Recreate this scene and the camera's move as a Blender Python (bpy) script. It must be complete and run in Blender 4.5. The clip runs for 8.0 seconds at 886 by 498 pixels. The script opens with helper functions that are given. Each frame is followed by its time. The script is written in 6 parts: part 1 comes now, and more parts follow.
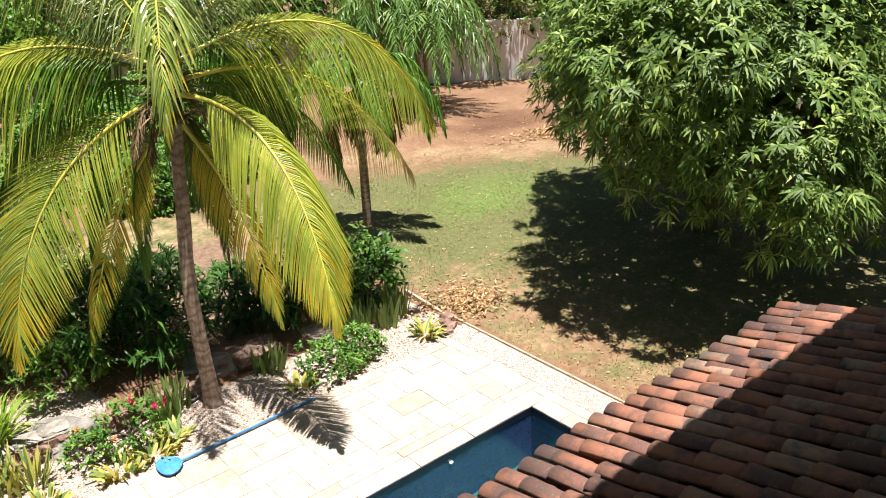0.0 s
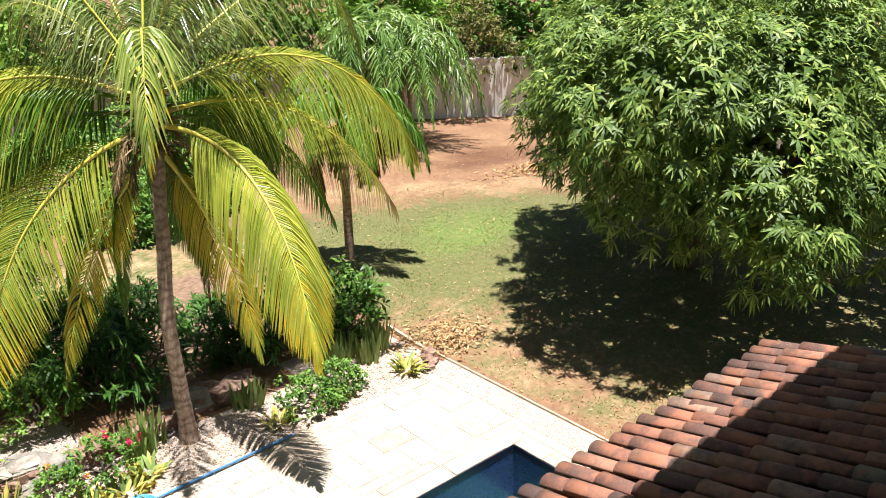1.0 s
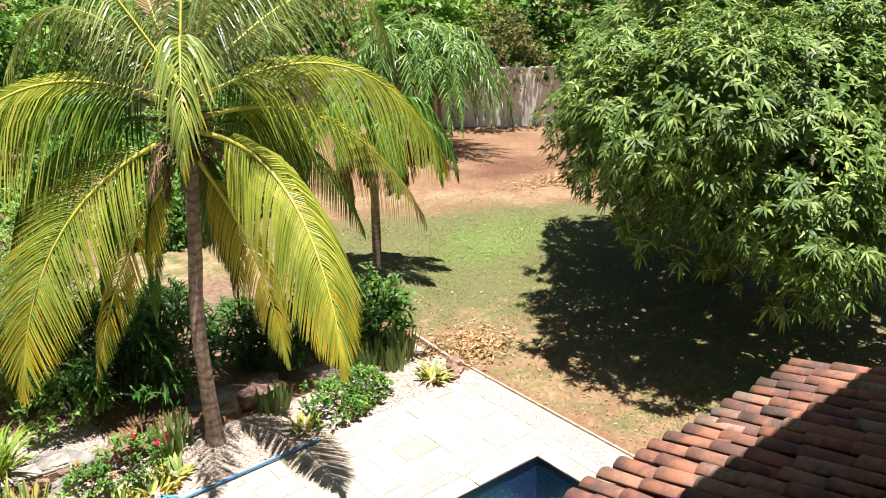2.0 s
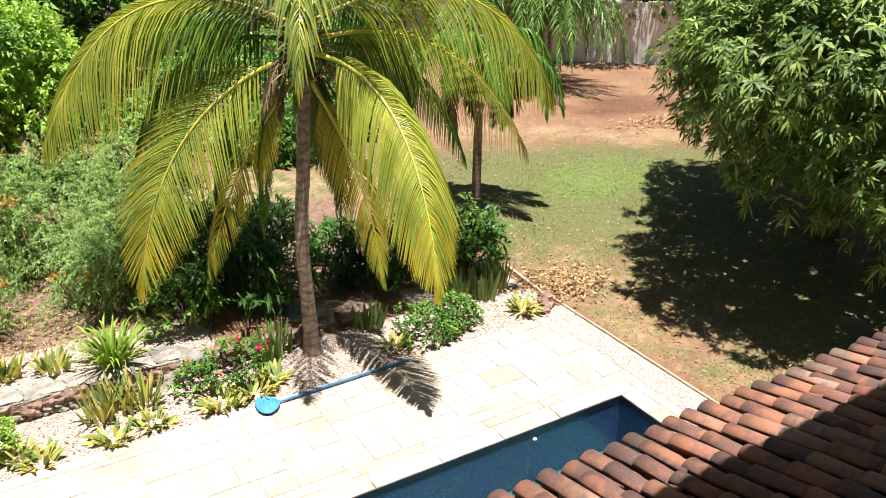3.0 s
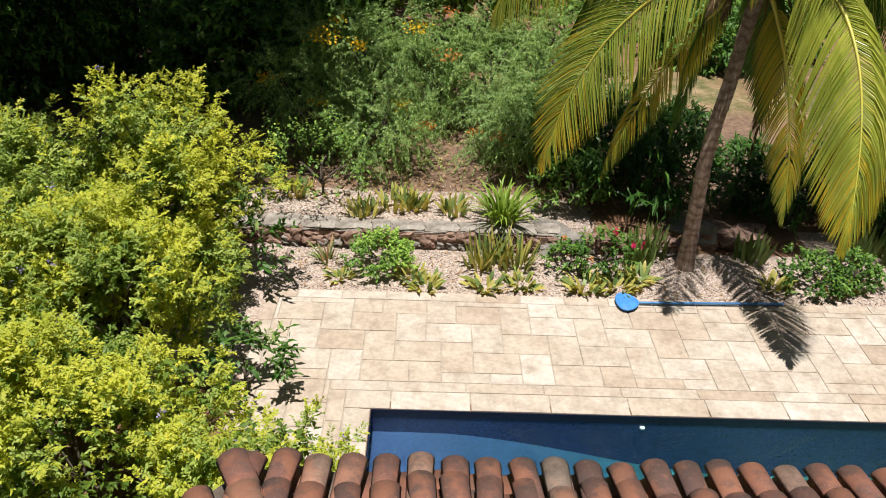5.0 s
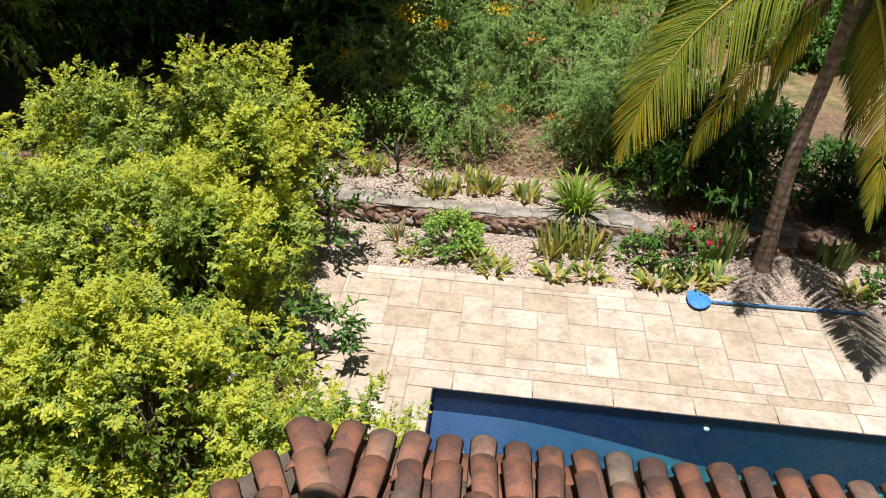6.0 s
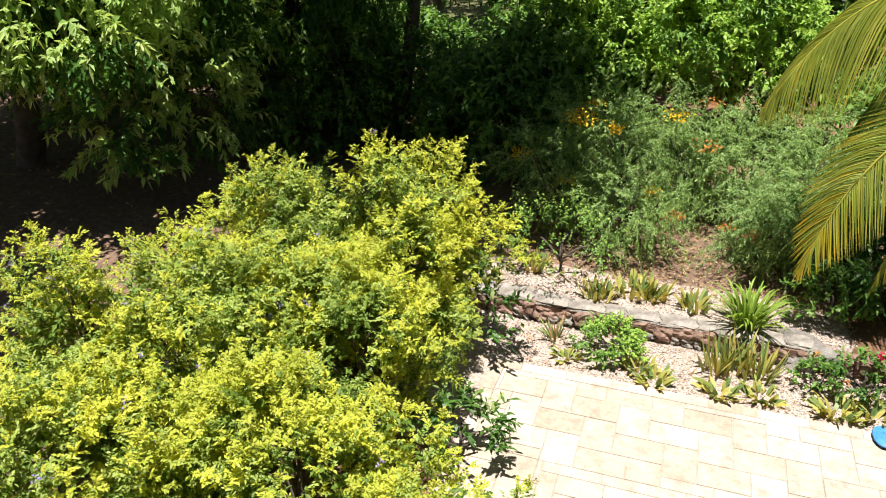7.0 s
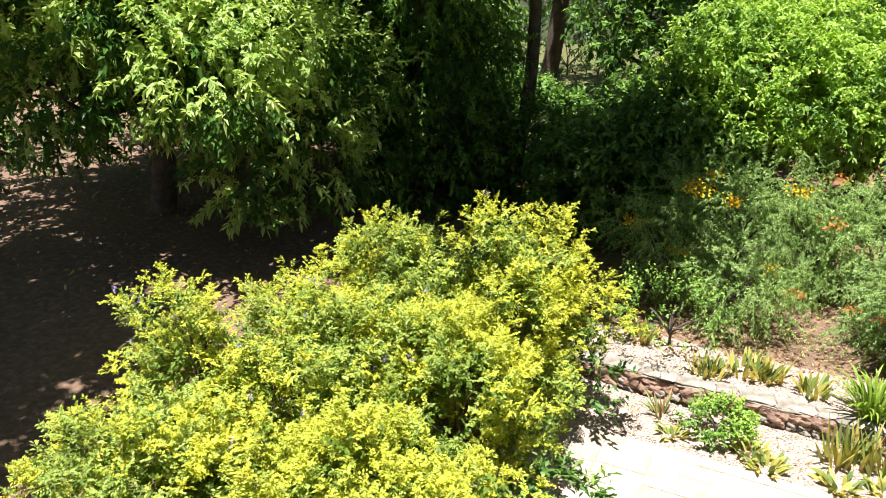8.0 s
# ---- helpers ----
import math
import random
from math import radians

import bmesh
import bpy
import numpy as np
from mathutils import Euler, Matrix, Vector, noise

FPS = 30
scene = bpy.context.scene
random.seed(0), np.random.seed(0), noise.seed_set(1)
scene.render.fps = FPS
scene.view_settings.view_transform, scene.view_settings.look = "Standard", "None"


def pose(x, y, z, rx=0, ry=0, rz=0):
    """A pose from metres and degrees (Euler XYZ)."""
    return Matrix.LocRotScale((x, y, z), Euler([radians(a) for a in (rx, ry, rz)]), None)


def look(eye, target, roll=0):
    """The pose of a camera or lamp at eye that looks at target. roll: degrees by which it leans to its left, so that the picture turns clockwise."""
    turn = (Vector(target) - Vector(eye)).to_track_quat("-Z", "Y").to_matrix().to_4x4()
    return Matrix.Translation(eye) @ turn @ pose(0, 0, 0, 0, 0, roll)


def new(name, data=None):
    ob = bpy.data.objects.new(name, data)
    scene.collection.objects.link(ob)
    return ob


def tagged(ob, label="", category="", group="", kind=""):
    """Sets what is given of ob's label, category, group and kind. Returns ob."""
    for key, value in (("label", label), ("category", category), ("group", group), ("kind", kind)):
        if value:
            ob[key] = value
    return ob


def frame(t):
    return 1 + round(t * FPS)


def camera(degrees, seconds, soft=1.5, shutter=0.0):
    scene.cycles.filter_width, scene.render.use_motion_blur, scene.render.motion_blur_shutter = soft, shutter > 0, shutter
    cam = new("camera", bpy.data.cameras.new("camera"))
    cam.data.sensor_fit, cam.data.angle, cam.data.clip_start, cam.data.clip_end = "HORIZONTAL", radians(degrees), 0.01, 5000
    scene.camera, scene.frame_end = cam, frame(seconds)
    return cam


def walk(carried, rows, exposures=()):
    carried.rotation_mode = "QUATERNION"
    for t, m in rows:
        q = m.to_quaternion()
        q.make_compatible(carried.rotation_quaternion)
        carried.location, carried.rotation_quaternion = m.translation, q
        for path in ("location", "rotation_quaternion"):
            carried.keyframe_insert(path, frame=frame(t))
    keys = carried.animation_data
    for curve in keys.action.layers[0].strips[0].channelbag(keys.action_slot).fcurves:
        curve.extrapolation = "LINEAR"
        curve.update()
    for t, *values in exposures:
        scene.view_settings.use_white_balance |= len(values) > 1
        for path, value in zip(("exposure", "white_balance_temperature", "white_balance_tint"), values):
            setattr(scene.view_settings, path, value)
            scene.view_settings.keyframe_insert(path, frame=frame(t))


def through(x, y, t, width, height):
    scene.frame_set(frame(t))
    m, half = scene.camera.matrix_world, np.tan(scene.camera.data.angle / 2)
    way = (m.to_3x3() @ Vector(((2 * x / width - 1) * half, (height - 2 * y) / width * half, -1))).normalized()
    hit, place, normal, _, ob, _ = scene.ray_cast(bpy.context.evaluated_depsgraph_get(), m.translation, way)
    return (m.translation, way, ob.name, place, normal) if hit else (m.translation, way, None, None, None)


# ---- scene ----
cam = camera(58.2, 8.0, soft=1.0)
PATH = [
    (0, (0.818, -6.655, 6.329), (1.988, -5.22, 5.573), -2.4),
    (0.5, (0.829, -6.626, 6.316), (2.036, -5.184, 5.635), -1.6),
    (1, (0.832, -6.613, 6.309), (2.059, -5.185, 5.634), -1.3),
    (1.2, (0.834, -6.607, 6.311), (2.063, -5.18, 5.639), -1.3),
    (2.3, (0.782, -6.62, 6.358), (1.905, -5.105, 5.692), -0.4),
    (2.5, (0.764, -6.641, 6.353), (1.833, -5.099, 5.66), -0.2),
    (3, (0.697, -6.706, 6.361), (1.647, -5.144, 5.55), 0.7),
    (3.5, (0.625, -6.754, 6.347), (1.385, -5.138, 5.446), 1.8),
    (4, (0.6, -6.742, 6.326), (0.961, -5.017, 5.38), 2.3),
    (4.5, (0.589, -6.736, 6.312), (0.688, -5.001, 5.322), 2.3),
    (5.8, (0.487, -6.733, 6.306), (0.465, -5.071, 5.193), 3.6),
    (6, (0.484, -6.728, 6.307), (0.37, -5.059, 5.212), 3.4),
    (6.5, (0.472, -6.707, 6.313), (0.101, -5.022, 5.302), 2.4),
    (7, (0.455, -6.702, 6.314), (-0.077, -4.997, 5.412), 1.3),
    (7.5, (0.444, -6.705, 6.309), (-0.189, -4.994, 5.49), 1.1),
    (8, (0.423, -6.75, 6.316), (-0.376, -5.085, 5.551), 1.2),
]
walk(cam, [(t, look(eye, aim, roll)) for t, eye, aim, roll in PATH],
     exposures=((0, 1.15), (0.5, 1.25), (1.2, 1.3), (2.3, 1.25), (3.0, 1.15), (3.5, 0.8), (3.9, 0.48), (4.5, 0.34), (6.5, 0.46), (7.0, 0.85), (7.4, 1.15), (8.0, 1.25)))

# ---------- world, sun ----------
SUN_AZ, SUN_EL = 262.0, 81.5            # degrees: azimuth from +x towards +y, height
SUN_DIR = Vector((math.cos(radians(SUN_EL)) * math.cos(radians(SUN_AZ)),
                  math.cos(radians(SUN_EL)) * math.sin(radians(SUN_AZ)), math.sin(radians(SUN_EL))))
world = bpy.data.worlds.new("world")
scene.world = world
world.use_nodes = True
wn = world.node_tree.nodes
sky = wn.new("ShaderNodeTexSky")
sky.sky_type, sky.sun_disc = "NISHITA", False
sky.sun_elevation, sky.sun_rotation = radians(SUN_EL), radians(90 - SUN_AZ)
world.node_tree.links.new(sky.outputs[0], wn["Background"].inputs[0])
wn["Background"].inputs[1].default_value = 0.031
sun_data = bpy.data.lights.new("sun", "SUN")
sun_data.energy, sun_data.angle, sun_data.color = 5.0, radians(0.53), (1.0, 0.97, 0.94)
sun = new("sun", sun_data)
sun.matrix_world = look(SUN_DIR * 60, (0, 0, 0))



# ---------- mesh helpers ----------
def mesh_np(name, verts, quads, mats, index=None, smooth=False):
    """A mesh from arrays of corners and of quads (a triangle repeats no corner: pass three columns)."""
    verts, quads = np.asarray(verts, np.float32), np.asarray(quads, np.int32)
    me = bpy.data.meshes.new(name)
    k = quads.shape[1]
    me.vertices.add(len(verts))
    me.vertices.foreach_set("co", verts.ravel())
    me.loops.add(quads.size)
    me.loops.foreach_set("vertex_index", quads.ravel())
    me.polygons.add(len(quads))
    me.polygons.foreach_set("loop_start", np.arange(0, quads.size, k, dtype=np.int32))
    me.polygons.foreach_set("loop_total", np.full(len(quads), k, np.int32))
    for m in (mats if isinstance(mats, (list, tuple)) else [mats]):
        me.materials.append(m)
    if index is not None:
        me.polygons.foreach_set("material_index", np.asarray(index, np.int32))
    me.polygons.foreach_set("use_smooth", np.full(len(quads), smooth))
    me.update(calc_edges=True)
    return me


def bm_mesh(name, bm, mat, smooth=False):
    me = bpy.data.meshes.new(name)
    bmesh.ops.recalc_face_normals(bm, faces=bm.faces)
    for f in bm.faces:
        f.smooth = smooth
    bm.to_mesh(me)
    bm.free()
    me.materials.append(mat)
    return me


def part(name, me, parent=None, label="", at=None):
    ob = new(name, me)
    if parent:
        ob.parent = parent
    if at is not None:
        ob.location = at
    if label:
        tagged(ob, label)
    return ob


def thing(name, label, category, at=(0, 0, 0), group="", kind="", me=None):
    ob = new(name, me)
    ob.location = at
    return tagged(ob, label, category, group, kind)


def box_bm(bm, lo, hi, bevel=0.0):
    made = bmesh.ops.create_cube(bm, size=1.0, matrix=Matrix.LocRotScale(
        [(a + b) / 2 for a, b in zip(lo, hi)], None, [b - a for a, b in zip(lo, hi)]))
    if bevel:
        edges = list({e for v in made["verts"] for e in v.link_edges})
        bmesh.ops.bevel(bm, geom=edges, offset=bevel, segments=2, affect="EDGES")


def box_mesh(name, lo, hi, mat, bevel=0.0):
    bm = bmesh.new()
    box_bm(bm, lo, hi, bevel)
    return bm_mesh(name, bm, mat)


def unit(v):
    return v / np.maximum(np.linalg.norm(v, axis=-1, keepdims=True), 1e-9)


def tube(path, radii, sides=8, lump=0.0, seed=0):
    """Corners and quads of a tapering tube along a path, with an end cap left open."""
    path, radii = np.asarray(path, float), np.asarray(radii, float)
    tang = unit(np.gradient(path, axis=0))
    ref = np.where(np.abs(tang[:, 2:]) > 0.9, [[1.0, 0, 0]], [[0, 0, 1.0]])
    a = unit(np.cross(tang, ref))
    b = np.cross(tang, a)
    ang = np.linspace(0, 2 * np.pi, sides, endpoint=False)
    rr = radii[:, None] * (1 + lump * np.random.default_rng(seed).normal(size=(len(path), sides)))
    v = path[:, None] + rr[..., None] * (a[:, None] * np.cos(ang)[None, :, None] + b[:, None] * np.sin(ang)[None, :, None])
    n = len(path)
    i, j = np.meshgrid(np.arange(n - 1), np.arange(sides), indexing="ij")
    q = np.stack([i * sides + j, i * sides + (j + 1) % sides, (i + 1) * sides + (j + 1) % sides, (i + 1) * sides + j], -1).reshape(-1, 4)
    return v.reshape(-1, 3), q


def joined(pieces):
    vs, qs, n = [], [], 0
    for v, q in pieces:
        vs.append(v), qs.append(q + n)
        n += len(v)
    return np.concatenate(vs), np.concatenate(qs)


def bezier(p0, p1, p2, n):
    t = np.linspace(0, 1, n)[:, None]
    p0, p1, p2 = np.array(p0, float), np.array(p1, float), np.array(p2, float)
    c = 2 * p1 - 0.5 * (p0 + p2)
    return (1 - t) ** 2 * p0 + 2 * t * (1 - t) * c + t * t * p2


def blades(base, way, side, length, width, sag, segs=3, shape=(0.35, 1.0, 0.8, 0.04)):
    """Leaf blades: strips that start at base, run along way and sag towards the ground."""
    n = len(base)
    length, width = np.broadcast_to(length, n)[:, None], np.broadcast_to(width, n)[:, None]
    sag = np.broadcast_to(sag, n)[:, None]
    side = unit(side - (side * way).sum(-1, keepdims=True) * way)
    rows = []
    for k in range(segs + 1):
        t = k / segs
        w = np.interp(t, np.linspace(0, 1, len(shape)), shape)
        mid = base + way * length * t
        mid[:, 2:] -= sag * length * t * t
        rows += [mid - side * width * w / 2, mid + side * width * w / 2]
    v = np.stack(rows, 1)
    o = (np.arange(n) * 2 * (segs + 1))[:, None]
    q = np.concatenate([o + np.array([[2 * k, 2 * k + 1, 2 * k + 3, 2 * k + 2]]) for k in range(segs)], 1).reshape(-1, 4)
    return v.reshape(-1, 3), q


def rand_unit(n, rng):
    return unit(rng.normal(size=(n, 3)))


def crown_points(lumps, n, rng, depth=0.3, below=-0.6, uneven=0.0, wave=1.0):
    """Places on and just under the skin of a crown made of overlapping ellipsoids, and the way out of it."""
    c = np.array([l[0] for l in lumps], float)
    r = np.array([l[1] for l in lumps], float)
    area = (r[:, 0] * r[:, 1] + r[:, 1] * r[:, 2] + r[:, 0] * r[:, 2])
    k = rng.choice(len(c), size=n * 2, p=area / area.sum())
    d = rand_unit(n * 2, rng)
    keep = d[:, 2] > below
    k, d = k[keep], d[keep]
    bump = np.array([noise.noise(Vector(x * 2.3)) for x in (d + k[:, None] * 3.1)])
    s = 1 - depth * rng.random(len(d)) ** 1.7 + 0.16 * bump
    p = c[k] + d * r[k] * s[:, None]
    inside = np.zeros(len(p), bool)
    for i in range(len(c)):
        inside |= (((p - c[i]) / r[i]) ** 2).sum(-1) < 0.62
    p, out = p[~inside][:n], unit(d / r[k])[~inside][:n]
    if uneven:
        h = np.array([noise.noise(Vector(x) / wave) + 0.5 * noise.noise(Vector(x) * 2.3 / wave) for x in p])
        p = p + out * (uneven * h)[:, None]
    return p, out


def sprigs(p, out, rng, length, leaves, leaf_len, leaf_wid, sag, droop=0.0, spread=0.9, segs=2, rise=0.25, flat=0.5):
    """Short shoots with leaves along them; returns corners, quads and one number a quad: 1 on the outer end of a shoot.
    """
    n = len(p)
    g = unit(out + 0.55 * rand_unit(n, rng) + np.array([0, 0, rise - droop]))
    ln = length * (0.6 + 0.8 * rng.random(n))
    frac = np.linspace(0.15, 1.0, leaves)
    base = (p[:, None] + g[:, None] * (ln[:, None] * frac[None])[..., None])
    base[..., 2] -= droop * 0.5 * ln[:, None] * frac[None] ** 2
    base = base.reshape(-1, 3)
    gg = np.repeat(g, leaves, 0)
    m = len(base)
    way = unit(gg * 0.55 + spread * rand_unit(m, rng) + np.array([0, 0, 0.1 - 0.45 * droop]))
    side = np.cross(way, unit(np.array([0, 0, 1.0]) + flat * rand_unit(m, rng)))
    size = (0.7 + 0.6 * rng.random(m))
    if segs == 0:                                     # the smallest leaves as single pointed faces
        side = unit(side - (side * way).sum(-1, keepdims=True) * way)
        ll, ww = (leaf_len * size)[:, None], (leaf_wid * size)[:, None]
        end = base + way * ll
        end[:, 2] -= sag * ll[:, 0]
        v = np.stack([base - side * ww * 0.3, base + way * ll * 0.45 + side * ww * 0.7, end], 1).reshape(-1, 3)
        return v, np.arange(3 * m).reshape(-1, 3), np.tile(frac, n)
    if segs == 1:                                     # small leaves as single lozenges
        side = unit(side - (side * way).sum(-1, keepdims=True) * way)
        ll, ww = (leaf_len * size)[:, None], (leaf_wid * size)[:, None]
        end = base + way * ll
        end[:, 2] -= sag * ll[:, 0]
        mid = base + way * ll * 0.45
        v = np.stack([base, mid + side * ww / 2, end, mid - side * ww / 2], 1).reshape(-1, 3)
        return v, np.arange(4 * m).reshape(-1, 4), np.tile(frac, n)
    v, q = blades(base, way, side, leaf_len * size, leaf_wid * size, sag, segs,
                  (0.25, 1.0, 0.06) if segs == 2 else (0.2, 0.9, 1.0, 0.05))
    tip = np.repeat(np.tile(frac, n), segs)
    return v, q, tip


# ---------- materials ----------
def material(name):
    m = bpy.data.materials.new(name)
    m.use_nodes = True
    nt = m.node_tree
    return m, nt, nt.nodes["Principled BSDF"], nt.links.new


def ramp(nt, fac, stops):
    r = nt.nodes.new("ShaderNodeValToRGB")
    e = r.color_ramp.elements
    while len(e) < len(stops):
        e.new(0.5)
    for k, (pos, col) in zip(e, stops):
        k.position, k.color = pos, (*col, 1)
    nt.links.new(fac, r.inputs[0])
    return r.outputs[0]


def tex(nt, scale, detail=4.0, rough=0.6, kind="noise", coords="Object", vec=None):
    if vec is None:
        tc = nt.nodes.new("ShaderNodeTexCoord")
        vec = tc.outputs[coords]
    if kind == "noise":
        t = nt.nodes.new("ShaderNodeTexNoise")
        t.inputs["Detail"].default_value, t.inputs["Roughness"].default_value = detail, rough
    else:
        t = nt.nodes.new("ShaderNodeTexVoronoi")
    t.inputs["Scale"].default_value = scale
    nt.links.new(vec, t.inputs["Vector"])
    return t


def mix(nt, fac, a, b, kind="MIX"):
    m = nt.nodes.new("ShaderNodeMix")
    m.data_type, m.blend_type = "RGBA", kind
    for sock, v in ((m.inputs[0], fac), (m.inputs[6], a), (m.inputs[7], b)):
        if isinstance(v, (int, float)):
            sock.default_value = v
        elif isinstance(v, tuple):
            sock.default_value = (*v, 1)
        else:
            nt.links.new(v, sock)
    return m.outputs[2]


def bump(nt, bsdf, height, strength, distance):
    b = nt.nodes.new("ShaderNodeBump")
    b.inputs["Strength"].default_value, b.inputs["Distance"].default_value = strength, distance
    nt.links.new(height, b.inputs["Height"])
    nt.links.new(b.outputs[0], bsdf.inputs["Normal"])


def island(nt):
    return nt.nodes.new("ShaderNodeNewGeometry").outputs["Random Per Island"]


def obj_random(nt):
    return nt.nodes.new("ShaderNodeObjectInfo").outputs["Random"]


def leaf_material(name, stops, through=0.32, rough=0.42, scale=1.2, gloss=0.28):
    m, nt, b, link = material(name)
    col = ramp(nt, island(nt), stops)
    n = tex(nt, scale, 2.0)
    col = mix(nt, 1.0, col, ramp(nt, n.outputs[0], [(0.3, (0.72, 0.78, 0.7)), (0.7, (1.2, 1.15, 1.0))]), "MULTIPLY")
    link(col, b.inputs["Base Color"])
    b.inputs["Roughness"].default_value = rough if gloss > 0.3 else max(rough, 0.45)
    b.inputs["Specular IOR Level"].default_value = gloss
    t = nt.nodes.new("ShaderNodeBsdfTranslucent")
    link(mix(nt, 1.0, col, (1.15, 1.1, 0.65), "MULTIPLY"), t.inputs[0])
    s = nt.nodes.new("ShaderNodeMixShader")
    s.inputs[0].default_value = 0.85 * through
    link(b.outputs[0], s.inputs[1])
    link(t.outputs[0], s.inputs[2])
    link(s.outputs[0], nt.nodes["Material Output"].inputs[0])
    return m


def rough_material(name, stops, scale, rough=0.85, relief=0.3, dist=0.01, fine=6.0, fac=None, metal=0.0):
    m, nt, b, link = material(name)
    n1, n2 = tex(nt, scale, 5.0), tex(nt, scale * fine, 5.0, 0.7)
    col = ramp(nt, fac(nt) if fac else n1.outputs[0], stops)
    col = mix(nt, 0.75, col, ramp(nt, n2.outputs[0], [(0.28, (0.62, 0.6, 0.58)), (0.7, (1.15, 1.15, 1.15))]), "MULTIPLY")
    if fac:
        col = mix(nt, 0.6, col, ramp(nt, n1.outputs[0], [(0.3, (0.6, 0.58, 0.56)), (0.7, (1.2, 1.2, 1.2))]), "MULTIPLY")
    link(col, b.inputs["Base Color"])
    b.inputs["Roughness"].default_value, b.inputs["Metallic"].default_value = rough, metal
    bump(nt, b, n2.outputs[0], relief, dist)
    return m


M_palm = leaf_material("palm_leaf", [(0.0, (0.3, 0.36, 0.055)), (0.6, (0.41, 0.455, 0.075)), (1.0, (0.53, 0.53, 0.12))], 0.34, 0.34, gloss=0.5)
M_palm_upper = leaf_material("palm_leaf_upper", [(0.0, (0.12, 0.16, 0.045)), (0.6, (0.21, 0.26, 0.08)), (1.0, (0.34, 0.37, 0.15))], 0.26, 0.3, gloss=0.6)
M_straw = leaf_material("palm_leaf_straw", [(0.0, (0.36, 0.27, 0.12)), (1.0, (0.56, 0.45, 0.25))], 0.35, 0.6)
M_palm_yellow = leaf_material("palm_leaf_yellow", [(0.0, (0.46, 0.44, 0.045)), (1.0, (0.66, 0.47, 0.06))], 0.32, 0.36, gloss=0.5)
M_palm_pale = leaf_material("palm_leaf_pale", [(0.0, (0.17, 0.25, 0.05)), (0.7, (0.3, 0.37, 0.09)), (1.0, (0.48, 0.5, 0.2))], 0.28, 0.34, gloss=0.5)
# also the shaded copy of the coconut palm's leaf
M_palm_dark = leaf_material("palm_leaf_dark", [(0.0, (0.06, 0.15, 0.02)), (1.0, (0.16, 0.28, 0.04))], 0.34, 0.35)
M_areca = leaf_material("areca_leaf", [(0.0, (0.05, 0.12, 0.025)), (0.6, (0.17, 0.29, 0.07)), (1.0, (0.34, 0.44, 0.17))], 0.3, 0.34, gloss=0.5)
M_olive = leaf_material("olive_leaf", [(0.0, (0.09, 0.1, 0.03)), (0.6, (0.16, 0.17, 0.05)), (1.0, (0.26, 0.2, 0.1))], 0.25, 0.6)
M_palm_dry = leaf_material("palm_leaf_dry", [(0.0, (0.1, 0.065, 0.036)), (0.6, (0.2, 0.135, 0.075)), (1.0, (0.34, 0.25, 0.14))], 0.2, 0.7)
M_rachis, nt, b, link = material("palm_rachis")
link(ramp(nt, tex(nt, 3.0).outputs[0], [(0.3, (0.6, 0.5, 0.06)), (0.7, (0.5, 0.5, 0.1))]), b.inputs["Base Color"])
b.inputs["Roughness"].default_value = 0.4
M_mango = leaf_material("mango_leaf", [(0.0, (0.05, 0.1, 0.018)), (0.6, (0.13, 0.21, 0.042)), (1.0, (0.32, 0.4, 0.11))], 0.24, 0.52, gloss=0.34)
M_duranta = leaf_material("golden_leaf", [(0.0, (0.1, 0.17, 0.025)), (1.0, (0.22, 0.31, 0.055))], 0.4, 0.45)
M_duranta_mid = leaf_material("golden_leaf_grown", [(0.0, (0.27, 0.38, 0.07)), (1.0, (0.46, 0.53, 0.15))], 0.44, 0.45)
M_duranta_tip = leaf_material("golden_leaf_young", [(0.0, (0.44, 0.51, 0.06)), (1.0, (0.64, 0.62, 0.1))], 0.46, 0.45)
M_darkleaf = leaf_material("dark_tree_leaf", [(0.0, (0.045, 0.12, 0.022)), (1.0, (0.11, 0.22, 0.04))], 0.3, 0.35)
M_lightleaf = leaf_material("light_tree_leaf", [(0.0, (0.28, 0.48, 0.07)), (1.0, (0.48, 0.64, 0.17))], 0.45, 0.42)
# pale copy of the shade trees' leaf: sunlight put into the colour
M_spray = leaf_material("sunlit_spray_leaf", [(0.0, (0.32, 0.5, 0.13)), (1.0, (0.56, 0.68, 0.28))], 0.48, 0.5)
M_feather = leaf_material("feathery_leaf", [(0.0, (0.15, 0.27, 0.085)), (0.6, (0.28, 0.41, 0.14)), (1.0, (0.44, 0.56, 0.22))], 0.4, 0.5)
M_green = leaf_material("green_leaf", [(0.0, (0.11, 0.24, 0.045)), (1.0, (0.26, 0.41, 0.09))], 0.36, 0.45)
M_deep = leaf_material("deep_green_leaf", [(0.0, (0.025, 0.075, 0.015)), (1.0, (0.07, 0.17, 0.03))], 0.2, 0.3)
M_sword = leaf_material("sword_leaf", [(0.0, (0.14, 0.22, 0.07)), (1.0, (0.28, 0.35, 0.12))], 0.22, 0.4)
M_varieg = leaf_material("variegated_leaf", [(0.0, (0.26, 0.31, 0.07)), (0.5, (0.45, 0.41, 0.1)), (1.0, (0.62, 0.52, 0.18))], 0.28, 0.45)
M_lily = leaf_material("strap_leaf", [(0.0, (0.12, 0.24, 0.035)), (0.7, (0.27, 0.38, 0.06)), (1.0, (0.42, 0.44, 0.1))], 0.3, 0.45)
M_litter = leaf_material("dry_leaf", [(0.0, (0.22, 0.115, 0.06)), (0.6, (0.4, 0.24, 0.125)), (1.0, (0.58, 0.43, 0.27))], 0.15, 0.8)
